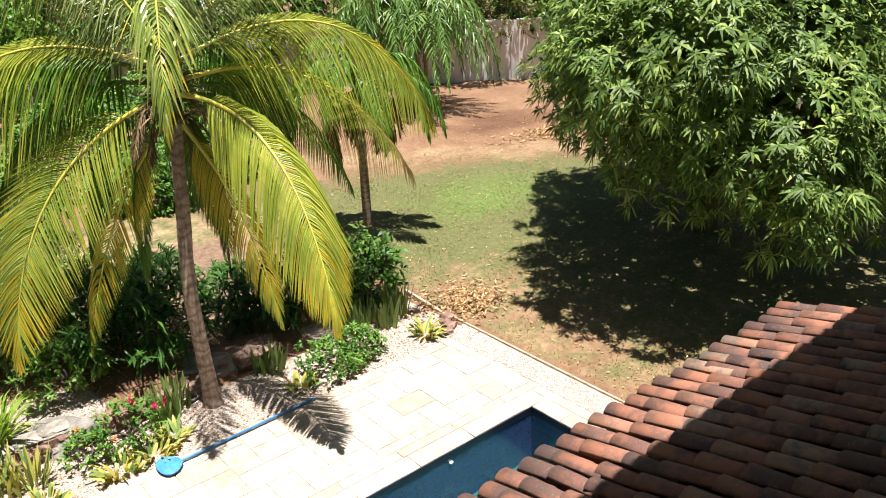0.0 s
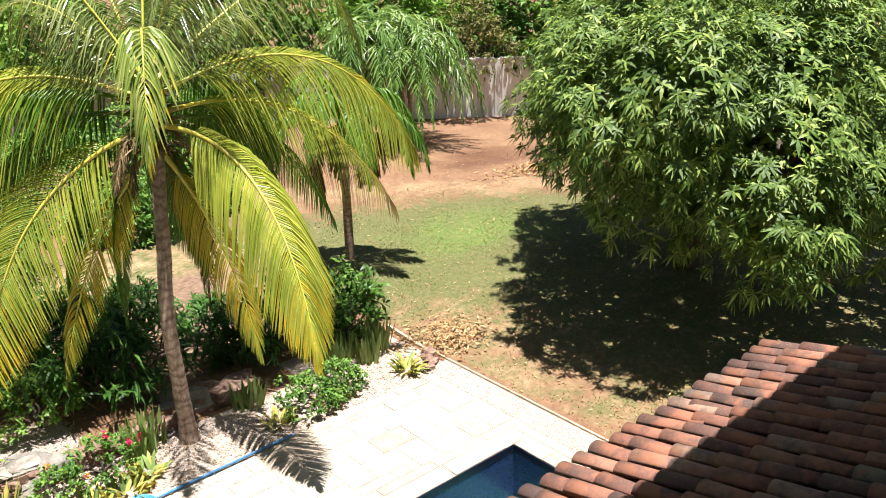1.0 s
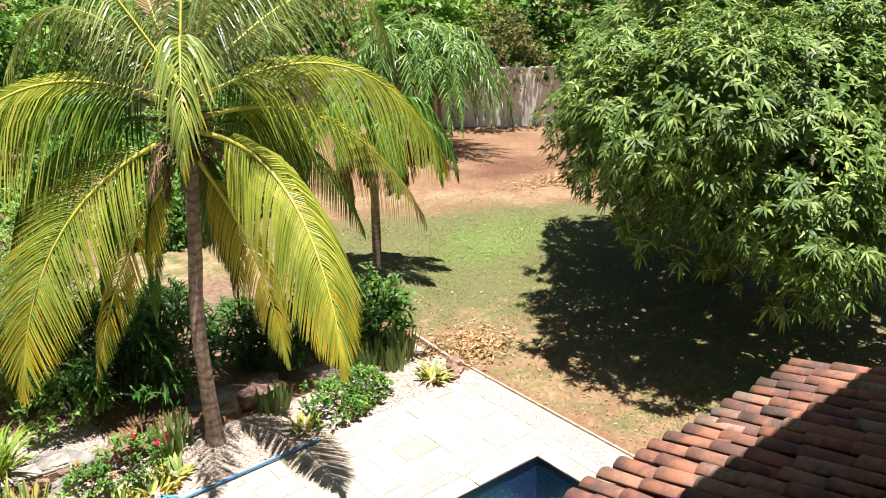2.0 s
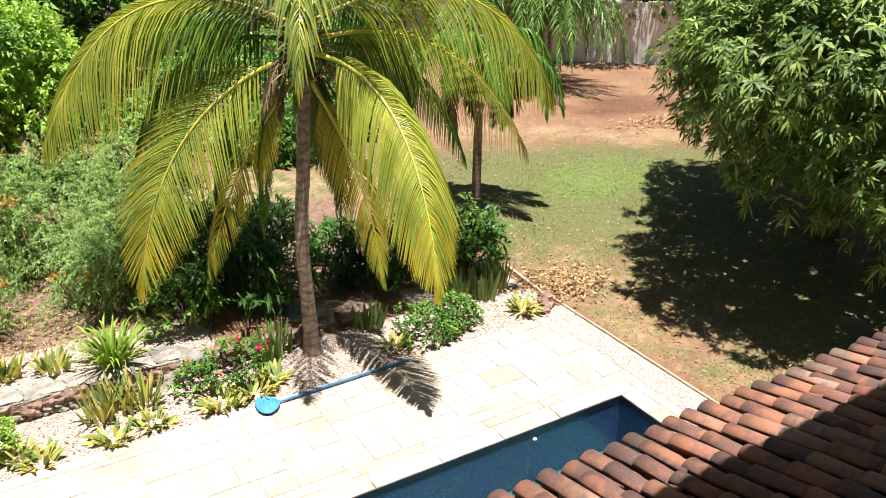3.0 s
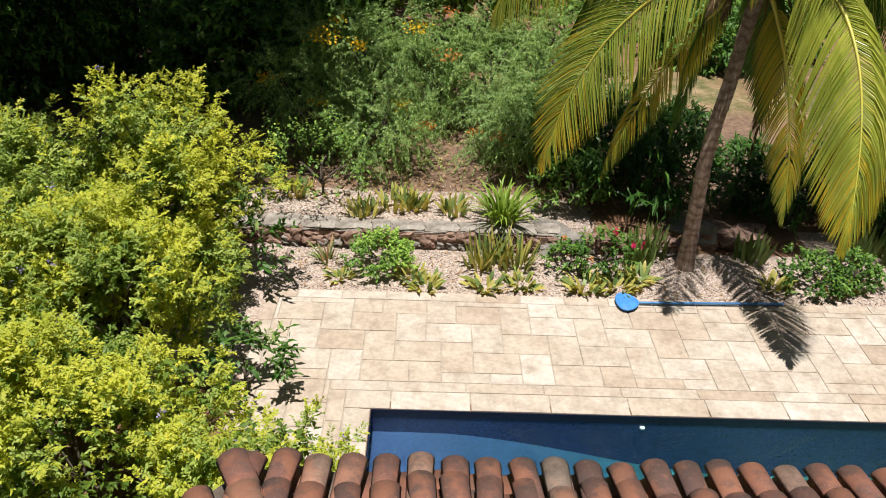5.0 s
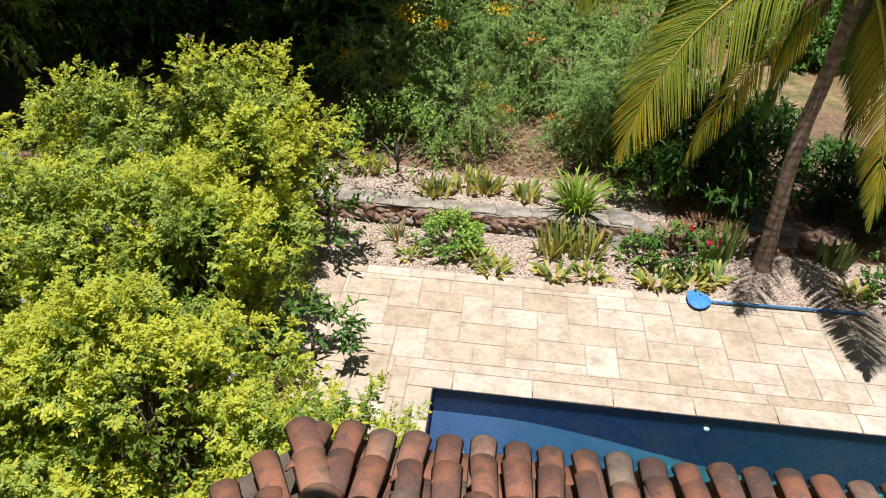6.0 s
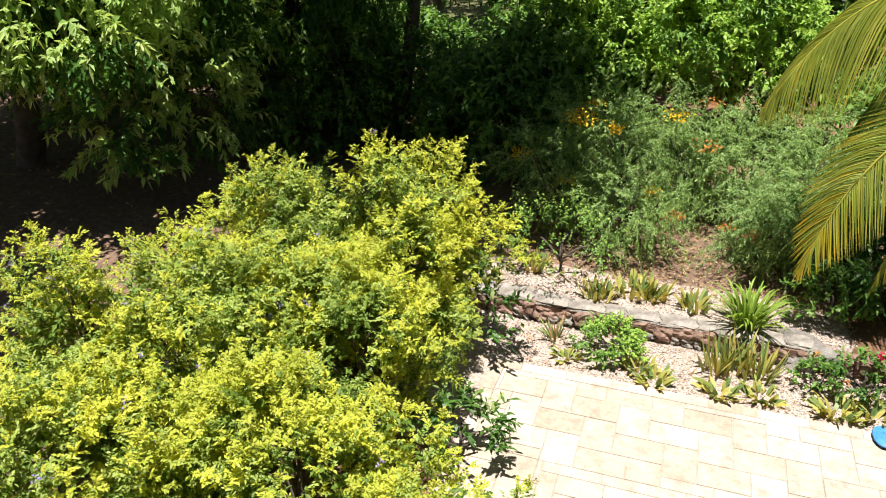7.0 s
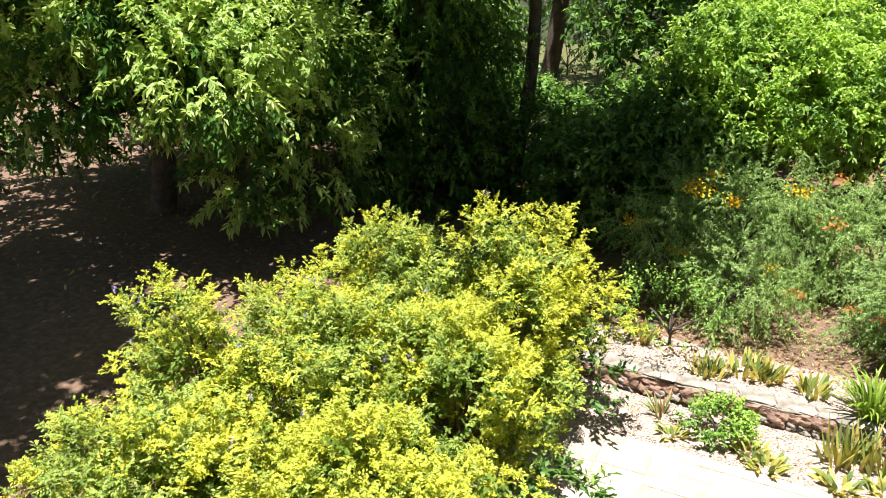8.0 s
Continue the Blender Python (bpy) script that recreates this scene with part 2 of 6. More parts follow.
M_grass = leaf_material("grass_blade", [(0.0, (0.1, 0.15, 0.032)), (0.6, (0.16, 0.19, 0.052)), (1.0, (0.32, 0.26, 0.13))], 0.25, 0.6)
M_purple = leaf_material("purple_flower", [(0.0, (0.25, 0.2, 0.5)), (1.0, (0.4, 0.35, 0.65))], 0.2, 0.6)
M_yellow = leaf_material("yellow_flower", [(0.0, (0.75, 0.42, 0.01)), (1.0, (0.85, 0.6, 0.03))], 0.2, 0.6)
M_orange = leaf_material("orange_flower", [(0.0, (0.5, 0.15, 0.035)), (1.0, (0.62, 0.28, 0.06))], 0.2, 0.6)
M_pink = leaf_material("pink_flower", [(0.0, (0.6, 0.02, 0.12)), (1.0, (0.75, 0.06, 0.2))], 0.2, 0.6)
M_bark = rough_material("bark", [(0.3, (0.06, 0.045, 0.032)), (0.7, (0.16, 0.125, 0.095))], 5.0, 0.9, 0.7, 0.02)
M_rock = rough_material("grey_stone", [(0.3, (0.16, 0.14, 0.12)), (0.5, (0.26, 0.235, 0.205)), (0.7, (0.36, 0.33, 0.29))], 6.0, 0.9, 0.5, 0.02)
M_coping = rough_material("coping_stone", [(0.3, (0.17, 0.14, 0.115)), (0.5, (0.3, 0.265, 0.225)), (0.7, (0.44, 0.395, 0.34))], 4.5, 0.9, 0.6, 0.02)
M_redrock = rough_material("red_stone", [(0.3, (0.15, 0.085, 0.062)), (0.5, (0.25, 0.155, 0.115)), (0.7, (0.4, 0.27, 0.2))], 5.5, 0.9, 0.5, 0.02)
M_kerb = rough_material("kerb_concrete", [(0.3, (0.4, 0.32, 0.22)), (0.7, (0.62, 0.52, 0.4))], 4.0, 0.9, 0.3, 0.006)
M_grout = rough_material("joint_mortar", [(0.3, (0.34, 0.285, 0.22)), (0.7, (0.48, 0.42, 0.345))], 6.0, 0.95, 0.3, 0.004)
M_pebble = rough_material("pebbles", [(0.0, (0.3, 0.215, 0.16)), (0.45, (0.47, 0.375, 0.315)), (0.8, (0.6, 0.52, 0.455)), (1.0, (0.74, 0.69, 0.63))], 9.0, 0.8, 0.2, 0.004, fac=island)
M_pebble_pale = rough_material("white_pebbles", [(0.0, (0.42, 0.36, 0.3)), (0.4, (0.58, 0.52, 0.46)), (1.0, (0.78, 0.75, 0.7))], 9.0, 0.8, 0.2, 0.004, fac=island)
M_blue = rough_material("blue_plastic", [(0.3, (0.05, 0.22, 0.62)), (0.7, (0.08, 0.32, 0.75))], 7.0, 0.5, 0.1, 0.002)
M_pole = rough_material("blue_metal", [(0.3, (0.06, 0.2, 0.45)), (0.7, (0.1, 0.28, 0.55))], 7.0, 0.35, 0.05, 0.001, metal=0.4)
M_white = rough_material("white_plastic", [(0.3, (0.75, 0.75, 0.73)), (0.7, (0.82, 0.82, 0.8))], 7.0, 0.4, 0.05, 0.001)
# near-black colour for the shadow under the pool coping
M_band = rough_material("coping_shadow", [(0.3, (0.006, 0.008, 0.02)), (0.7, (0.014, 0.018, 0.045))], 20.0, 0.3, 0.1, 0.001)
M_iron = rough_material("dark_iron", [(0.3, (0.03, 0.03, 0.03)), (0.7, (0.07, 0.065, 0.06))], 7.0, 0.6, 0.1, 0.001)
M_plaster = rough_material("plaster", [(0.3, (0.6, 0.57, 0.5)), (0.7, (0.72, 0.69, 0.62))], 1.5, 0.9, 0.2, 0.005)
M_poolfloor, nt, b, link = material("pool_floor_tiles")
tcx = nt.nodes.new("ShaderNodeTexCoord")
sep = nt.nodes.new("ShaderNodeSeparateXYZ")
link(tcx.outputs["Generated"], sep.inputs[0])
# blue to teal along x: lit floor and deep water's tint painted in
link(mix(nt, 0.6, ramp(nt, sep.outputs[0], [(0.0, (0.02, 0.046, 0.125)), (0.3, (0.016, 0.055, 0.1)), (0.5, (0.013, 0.085, 0.085)), (1.0, (0.012, 0.1, 0.09))]),
         ramp(nt, tex(nt, 1.5, 4.0).outputs[0], [(0.3, (0.8, 0.8, 0.8)), (0.7, (1.15, 1.15, 1.15))]), "MULTIPLY"), b.inputs["Base Color"])
b.inputs["Roughness"].default_value = 0.4
vt = nt.nodes.new("ShaderNodeTexVoronoi")                # its small square tiles
vt.distance, vt.inputs["Randomness"].default_value, vt.inputs["Scale"].default_value = "CHEBYCHEV", 0.0, 30.0
link(tcx.outputs["Object"], vt.inputs["Vector"])
old = b.inputs["Base Color"].links[0].from_socket
link(mix(nt, 0.7, old, ramp(nt, vt.outputs["Color"], [(0.1, (0.7, 0.7, 0.75)), (0.9, (1.25, 1.25, 1.2))]), "MULTIPLY"), b.inputs["Base Color"])
M_dish = rough_material("farther_wall", [(0.3, (0.6, 0.6, 0.58)), (0.7, (0.75, 0.75, 0.72))], 1.0, 0.9, 0.2, 0.005)


def trunk_material():
    """Grey palm bark with rings."""
    m, nt, b, link = material("palm_bark")
    tc = nt.nodes.new("ShaderNodeTexCoord")
    w = nt.nodes.new("ShaderNodeTexWave")
    w.bands_direction = "Z"
    w.inputs["Scale"].default_value, w.inputs["Distortion"].default_value, w.inputs["Detail"].default_value = 2.3, 9.0, 6.0
    w.inputs["Detail Scale"].default_value = 2.2
    link(tc.outputs["Object"], w.inputs["Vector"])
    stretch = nt.nodes.new("ShaderNodeMapping")              # bark fibres run up the stem
    stretch.inputs["Scale"].default_value = (1.0, 1.0, 0.3)
    link(tc.outputs["Object"], stretch.inputs[0])
    n, n2 = tex(nt, 4.0, 5.0, 0.65), tex(nt, 42.0, 5.0, 0.7, vec=stretch.outputs[0])
    col = ramp(nt, w.outputs[1], [(0.0, (0.22, 0.15, 0.11)), (0.25, (0.31, 0.225, 0.175)), (1.0, (0.39, 0.3, 0.24))])
    col = mix(nt, 0.85, col, ramp(nt, n.outputs[0], [(0.3, (0.55, 0.5, 0.45)), (0.7, (1.15, 1.12, 1.1))]), "MULTIPLY")
    col = mix(nt, 0.8, col, ramp(nt, n2.outputs[0], [(0.3, (0.5, 0.47, 0.45)), (0.65, (1.2, 1.2, 1.2))]), "MULTIPLY")
    link(col, b.inputs["Base Color"])
    b.inputs["Roughness"].default_value = 0.9
    bump(nt, b, n2.outputs[0], 0.7, 0.02)
    return m


def stone_material():
    """Cream sandstone slabs, each a little different, with ochre stains."""
    m, nt, b, link = material("cream_stone")
    base = ramp(nt, obj_random(nt), [(0.0, (0.44, 0.35, 0.27)), (0.35, (0.49, 0.405, 0.32)), (0.7, (0.515, 0.445, 0.37)), (1.0, (0.59, 0.525, 0.455))])
    tc = nt.nodes.new("ShaderNodeNewGeometry")
    n1 = tex(nt, 2.2, 5.0, 0.65, vec=tc.outputs["Position"])
    n2 = tex(nt, 16.0, 6.0, 0.7, vec=tc.outputs["Position"])
    col = mix(nt, ramp(nt, n1.outputs[0], [(0.42, (0, 0, 0)), (0.72, (0.8, 0.8, 0.8))]), base, (0.36, 0.275, 0.205))
    n3 = tex(nt, 5.5, 5.0, 0.7, vec=tc.outputs["Position"])
    col = mix(nt, 0.8, col, ramp(nt, n3.outputs[0], [(0.32, (0.74, 0.72, 0.7)), (0.5, (1.0, 1.0, 1.0)), (0.68, (1.16, 1.17, 1.18))]), "MULTIPLY")
    col = mix(nt, 0.6, col, ramp(nt, n2.outputs[0], [(0.3, (0.72, 0.7, 0.66)), (0.62, (1.08, 1.08, 1.06))]), "MULTIPLY")
    link(col, b.inputs["Base Color"])
    b.inputs["Roughness"].default_value = 0.8
    bump(nt, b, n2.outputs[0], 0.25, 0.004)
    return m


def clay_material():
    """Weathered terracotta: every tile its own shade, with lichen and soot."""
    m, nt, b, link = material("terracotta")
    base = ramp(nt, obj_random(nt), [(0.0, (0.1, 0.055, 0.045)), (0.25, (0.15, 0.072, 0.054)), (0.5, (0.22, 0.092, 0.062)),
                                     (0.68, (0.31, 0.13, 0.078)), (0.87, (0.33, 0.21, 0.15)), (1.0, (0.19, 0.155, 0.12))])
    g = nt.nodes.new("ShaderNodeNewGeometry")
    n1 = tex(nt, 9.0, 6.0, 0.7, vec=g.outputs["Position"])
    n2 = tex(nt, 45.0, 5.0, 0.7, vec=g.outputs["Position"])
    col = mix(nt, ramp(nt, n1.outputs[0], [(0.42, (0, 0, 0)), (0.66, (0.75, 0.75, 0.75))]), base, (0.085, 0.06, 0.05))
    col = mix(nt, ramp(nt, n2.outputs[0], [(0.56, (0, 0, 0)), (0.74, (0.4, 0.4, 0.4))]), col, (0.42, 0.31, 0.24))
    n4 = tex(nt, 3.0, 4.0, 0.6, vec=g.outputs["Position"])
    col = mix(nt, ramp(nt, n4.outputs[0], [(0.5, (0, 0, 0)), (0.6, (0.6, 0.6, 0.6))]), col, (0.38, 0.15, 0.08))
    link(col, b.inputs["Base Color"])
    b.inputs["Roughness"].default_value = 0.9
    bump(nt, b, n2.outputs[0], 0.6, 0.006)
    return m


def ground_material():
    """Red-brown earth, patchy lawn and pale gravel, laid out by attributes of the sheet."""
    m, nt, b, link = material("ground")

    def attr(name):
        a = nt.nodes.new("ShaderNodeAttribute")
        a.attribute_name = name
        return a.outputs["Fac"]

    def blend(fac, amount, scale, lo, hi):
        n = tex(nt, scale, 6.0, 0.7)
        mm = nt.nodes.new("ShaderNodeMath")
        mm.operation = "MULTIPLY_ADD"
        link(n.outputs[0], mm.inputs[0])
        mm.inputs[1].default_value = amount
        add = nt.nodes.new("ShaderNodeMath")
        add.operation = "SUBTRACT"
        link(fac, add.inputs[0])
        add.inputs[1].default_value = amount / 2
        link(add.outputs[0], mm.inputs[2])
        return ramp(nt, mm.outputs[0], [(lo, (0, 0, 0)), (hi, (1, 1, 1))])

    n1, n2, n3 = tex(nt, 0.7, 5.0), tex(nt, 9.0, 6.0, 0.7), tex(nt, 60.0, 4.0, 0.7)
    soil = ramp(nt, n1.outputs[0], [(0.3, (0.175, 0.088, 0.047)), (0.55, (0.235, 0.13, 0.07)), (0.8, (0.3, 0.19, 0.11))])
    soil = mix(nt, 0.8, soil, ramp(nt, n2.outputs[0], [(0.3, (0.6, 0.58, 0.55)), (0.7, (1.15, 1.15, 1.15))]), "MULTIPLY")
    turf = ramp(nt, n2.outputs[0], [(0.3, (0.08, 0.092, 0.026)), (0.5, (0.115, 0.118, 0.04)), (0.7, (0.185, 0.15, 0.072))])
    turf = mix(nt, 0.7, turf, ramp(nt, n3.outputs[0], [(0.3, (0.6, 0.62, 0.55)), (0.7, (1.2, 1.2, 1.1))]), "MULTIPLY")
    fresh = ramp(nt, n2.outputs[0], [(0.3, (0.06, 0.13, 0.02)), (0.5, (0.12, 0.2, 0.035)), (0.68, (0.2, 0.22, 0.06))])
    fresh = mix(nt, 0.7, fresh, ramp(nt, n3.outputs[0], [(0.3, (0.6, 0.62, 0.55)), (0.7, (1.2, 1.2, 1.1))]), "MULTIPLY")
    turf = mix(nt, blend(attr("lush"), 0.7, 1.1, 0.3, 0.7), turf, fresh)
    vor = tex(nt, 42.0, kind="voronoi")
    stones = ramp(nt, vor.outputs["Color"], [(0.1, (0.34, 0.25, 0.19)), (0.5, (0.44, 0.345, 0.28)), (0.9, (0.56, 0.48, 0.42))])
    stones = mix(nt, 0.8, stones, ramp(nt, vor.outputs["Distance"], [(0.3, (1.05, 1.05, 1.05)), (0.85, (0.8, 0.76, 0.72))]), "MULTIPLY")
    straw = ramp(nt, n2.outputs[0], [(0.3, (0.2, 0.13, 0.065)), (0.55, (0.34, 0.245, 0.13)), (0.75, (0.45, 0.35, 0.21))])
    soil = mix(nt, blend(attr("dry"), 0.9, 1.6, 0.35, 0.7), soil, straw)
    soil = mix(nt, blend(attr("damp"), 0.6, 0.9, 0.4, 0.7), soil, mix(nt, 1.0, soil, (0.62, 0.52, 0.47), "MULTIPLY"))
    col = mix(nt, blend(attr("grass"), 1.5, 2.2, 0.3, 0.68), soil, turf)
    # brown mulch; its darkness also paints shade under the western trees
    mulch = ramp(nt, n2.outputs[0], [(0.3, (0.1, 0.06, 0.04)), (0.55, (0.2, 0.125, 0.08)), (0.75, (0.33, 0.22, 0.13))])
    col = mix(nt, blend(attr("mulch"), 0.9, 1.3, 0.35, 0.65), col, mulch)
    col = mix(nt, blend(attr("gravel"), 0.5, 6.0, 0.42, 0.58), col, stones)
    link(col, b.inputs["Base Color"])
    b.inputs["Roughness"].default_value = 0.95
    bump(nt, b, n2.outputs[0], 0.5, 0.03)
    return m


def mosaic_material():
    """Small dark blue pool tiles with paler joints."""
    m, nt, b, link = material("blue_mosaic")
    g = nt.nodes.new("ShaderNodeNewGeometry")
    v = nt.nodes.new("ShaderNodeTexVoronoi")
    v.distance, v.inputs["Randomness"].default_value = "CHEBYCHEV", 0.0
    v.inputs["Scale"].default_value = 36.0
    link(g.outputs["Position"], v.inputs["Vector"])
    n = tex(nt, 1.2, 3.0, vec=g.outputs["Position"])
    tile = mix(nt, ramp(nt, v.outputs["Color"], [(0.1, (0, 0, 0)), (0.9, (1, 1, 1))]), (0.012, 0.02, 0.07), (0.034, 0.055, 0.15))
    tile = mix(nt, 0.5, tile, ramp(nt, n.outputs[0], [(0.3, (0.7, 0.8, 0.9)), (0.7, (1.1, 1.2, 1.15))]), "MULTIPLY")
    col = mix(nt, ramp(nt, v.outputs["Distance"], [(0.44, (0, 0, 0)), (0.48, (1, 1, 1))]), tile, (0.035, 0.055, 0.11))
    link(col, b.inputs["Base Color"])
    b.inputs["Roughness"].default_value = 0.25
    return m


def water_material():
    m, nt, b, link = material("pool_water")
    b.inputs["Base Color"].default_value = (0.55, 0.85, 0.88, 1)
    b.inputs["Roughness"].default_value, b.inputs["IOR"].default_value = 0.0, 1.33
    b.inputs["Transmission Weight"].default_value = 1.0
    n = tex(nt, 2.2, 2.0, 0.5)
    bump(nt, b, n.outputs[0], 0.06, 0.03)
    return m


def wall_material():
    """Grey weathered render with dark streaks that paint branch shadows."""
    m, nt, b, link = material("grey_render")
    n1 = tex(nt, 0.8, 5.0, 0.65)
    tc = nt.nodes.new("ShaderNodeTexCoord")
    mp = nt.nodes.new("ShaderNodeMapping")
    mp.inputs["Scale"].default_value = (3.0, 3.0, 0.35)
    link(tc.outputs["Object"], mp.inputs[0])
    n2 = tex(nt, 1.6, 5.0, 0.7, vec=mp.outputs[0])
    col = ramp(nt, n1.outputs[0], [(0.3, (0.62, 0.6, 0.57)), (0.7, (0.8, 0.78, 0.75))])
    # dark streaks put the trees' branch shadows into the colour
    col = mix(nt, ramp(nt, n2.outputs[0], [(0.5, (0, 0, 0)), (0.7, (0.6, 0.6, 0.6))]), col, (0.24, 0.19, 0.16))
    link(col, b.inputs["Base Color"])
    b.inputs["Roughness"].default_value = 0.95
    bump(nt, b, n1.outputs[0], 0.2, 0.02)
    return m


M_trunk, M_stone, M_clay, M_ground = trunk_material(), stone_material(), clay_material(), ground_material()
M_mosaic, M_water, M_wall = mosaic_material(), water_material(), wall_material()

# ---------- plan ----------
POOL_X, POOL_Y, POOL_NEAR = 7.73, 0.0, -3.9      # pool's far edge lies on y = 0, its corner on the origin
EDGE_L, EDGE_R, EDGE_Y = -1.57, 8.2, 2.32        # outer edges of the paving
KERB_X = 8.72
BED_Y, BED_Z = 3.55, 0.3                         # retaining wall's face, height of the upper bed


def ease(x):
    x = np.clip(x, 0, 1)
    return x * x * (3 - 2 * x)


def ground_z(x, y):
    x, y = np.asarray(x, float), np.asarray(y, float)
    up = ease((y - BED_Y - 0.16) / 0.1) * (1 - ease((x - 4.0) / 1.3)) * ease((x + 4.6) / 2.0)
    inside = (x > EDGE_L - 0.05) & (x < KERB_X) & (y < BED_Y)
    rough = 0.03 * np.sin(x * 1.7 + y * 0.6) * np.sin(y * 1.3 - x * 0.4)
    return BED_Z * up - 0.02 + np.where(inside, 0.0, rough)


def on_ground(x, y):
    return (x, y, float(ground_z(x, y)))


# ---------- ground ----------
def build_ground():
    xs = np.unique(np.round(np.concatenate([[-400, -200, -100, -60, -40, -30], np.arange(-22, -2.5, 0.5), np.arange(-2.5, 9.3, 0.13),
                                            np.arange(9.3, 32, 0.45), [36, 45, 60, 100, 200, 400], [0.0, POOL_X]]), 3))
    ys = np.unique(np.round(np.concatenate([[-400, -200, -100, -50, -30, -20, -12], np.arange(-9, -4, 0.5), np.arange(-4, 6.6, 0.13),
                                            np.arange(6.6, 32, 0.45), [36, 45, 60, 100, 200, 400], [0.0, POOL_NEAR, BED_Y + 0.16, BED_Y + 0.21, BED_Y + 0.26]]), 3))
    gx, gy = np.meshgrid(xs, ys, indexing="ij")
    z = ground_z(gx, gy)
    nx, ny = len(xs), len(ys)
    i, j = np.meshgrid(np.arange(nx - 1), np.arange(ny - 1), indexing="ij")
    q = np.stack([i * ny + j, (i + 1) * ny + j, (i + 1) * ny + j + 1, i * ny + j + 1], -1).reshape(-1, 4)
    cx, cy = ((xs[:-1] + xs[1:]) / 2)[i.ravel()], ((ys[:-1] + ys[1:]) / 2)[j.ravel()]
    hole = (cx > 0) & (cx < POOL_X) & (cy > POOL_NEAR) & (cy < 0)
    v = np.stack([gx, gy, z], -1).reshape(-1, 3)
    me = mesh_np("ground", v, q[~hole], M_ground, smooth=True)
    x, y = v[:, 0], v[:, 1]
    far = (x * 0.57 + y * 0.82)                     # distance towards the back wall
    lawn = ease((x - 8.5) / 0.5) * (1 - ease((far - 14.0) / 5.5)) * 0.63
    lush = 0.75 * np.exp(-(((x - 13.8) / 3.6) ** 2 + ((y - 7.3) / 2.4) ** 2))
    lawn2 = 0.5 * np.exp(-(((x - 6.5) / 4.2) ** 2 + ((y - 10.5) / 3.6) ** 2))
    dry = np.clip(0.5 * np.exp(-((far - 18.0) / 1.8) ** 2) + 0.3 * np.exp(-((far - 24.5) / 1.5) ** 2) + 0.45 * ease((x - 8.5) / 0.5) * (far < 14) + 0.7 * np.exp(-(((x - 6.0) / 4.0) ** 2 + ((y - 10.5) / 2.5) ** 2)), 0, 1) * (x > 1)
    damp = 0.85 * np.exp(-(((x - 19.6) / 3.2) ** 2 + ((y - 12.8) / 1.7) ** 2))
    bare = 0.24 * np.exp(-((x - 9.4) / 1.5) ** 2) * (1 - ease((y - 3.5) / 2.5))
    lawn3 = 0.85 * ease((y - 21) / 3) * (1 - ease((x - 1) / 3))        # beyond the shade trees
    grass = np.clip(np.maximum(np.maximum(lawn, lawn2), lawn3) + lush - bare, 0, 1)
    front = (y > EDGE_Y - 0.3) & (y < BED_Y + 0.1) & (x > -2.3) & (x < 8.55)
    front |= (x > -2.8) & (x < -1.5) & (y > 0.4) & (y < BED_Y)
    strip = (x > EDGE_R - 0.3) & (x < KERB_X) & (y < 2.6) & (y > -5)
    upper = (1 - ease((np.abs(y - 4.15) - 0.45) / 0.5)) * (x < 3.2) * (x > -2.7) * 0.72
    gravel = np.maximum(np.maximum(front * 1.0, strip * 1.0), upper)
    gravel = np.where((x > 6.5) & (x < 8.6) & (y > 2.3) & (y < 4.4), 1.0, gravel)
    bed = ease((y - 4.4) / 0.6) * (1 - ease((y - 8.5) / 2.5)) * (1 - ease((x - 7.0) / 1.5)) * ease((x + 5) / 2)
    # tree-shaded ground in the west, darkened with the mulch colour
    west_shade = (1 - ease((x + 4.5) / 2.5)) * ease((y + 6) / 3) * (1 - ease((y - 20) / 3))
    for name, val in (("lush", lush * 0.72), ("dry", dry), ("damp", damp), ("grass", grass), ("gravel", gravel), ("mulch", np.clip(0.85 * bed + 0.95 * west_shade, 0, 1))):
        a = me.attributes.new(name, "FLOAT", "POINT")
        a.data.foreach_set("value", val.astype(np.float32))
    thing("ground", "red-brown earth with patchy lawn and pale gravel beds", "ground", kind="structure", me=me)


build_ground()


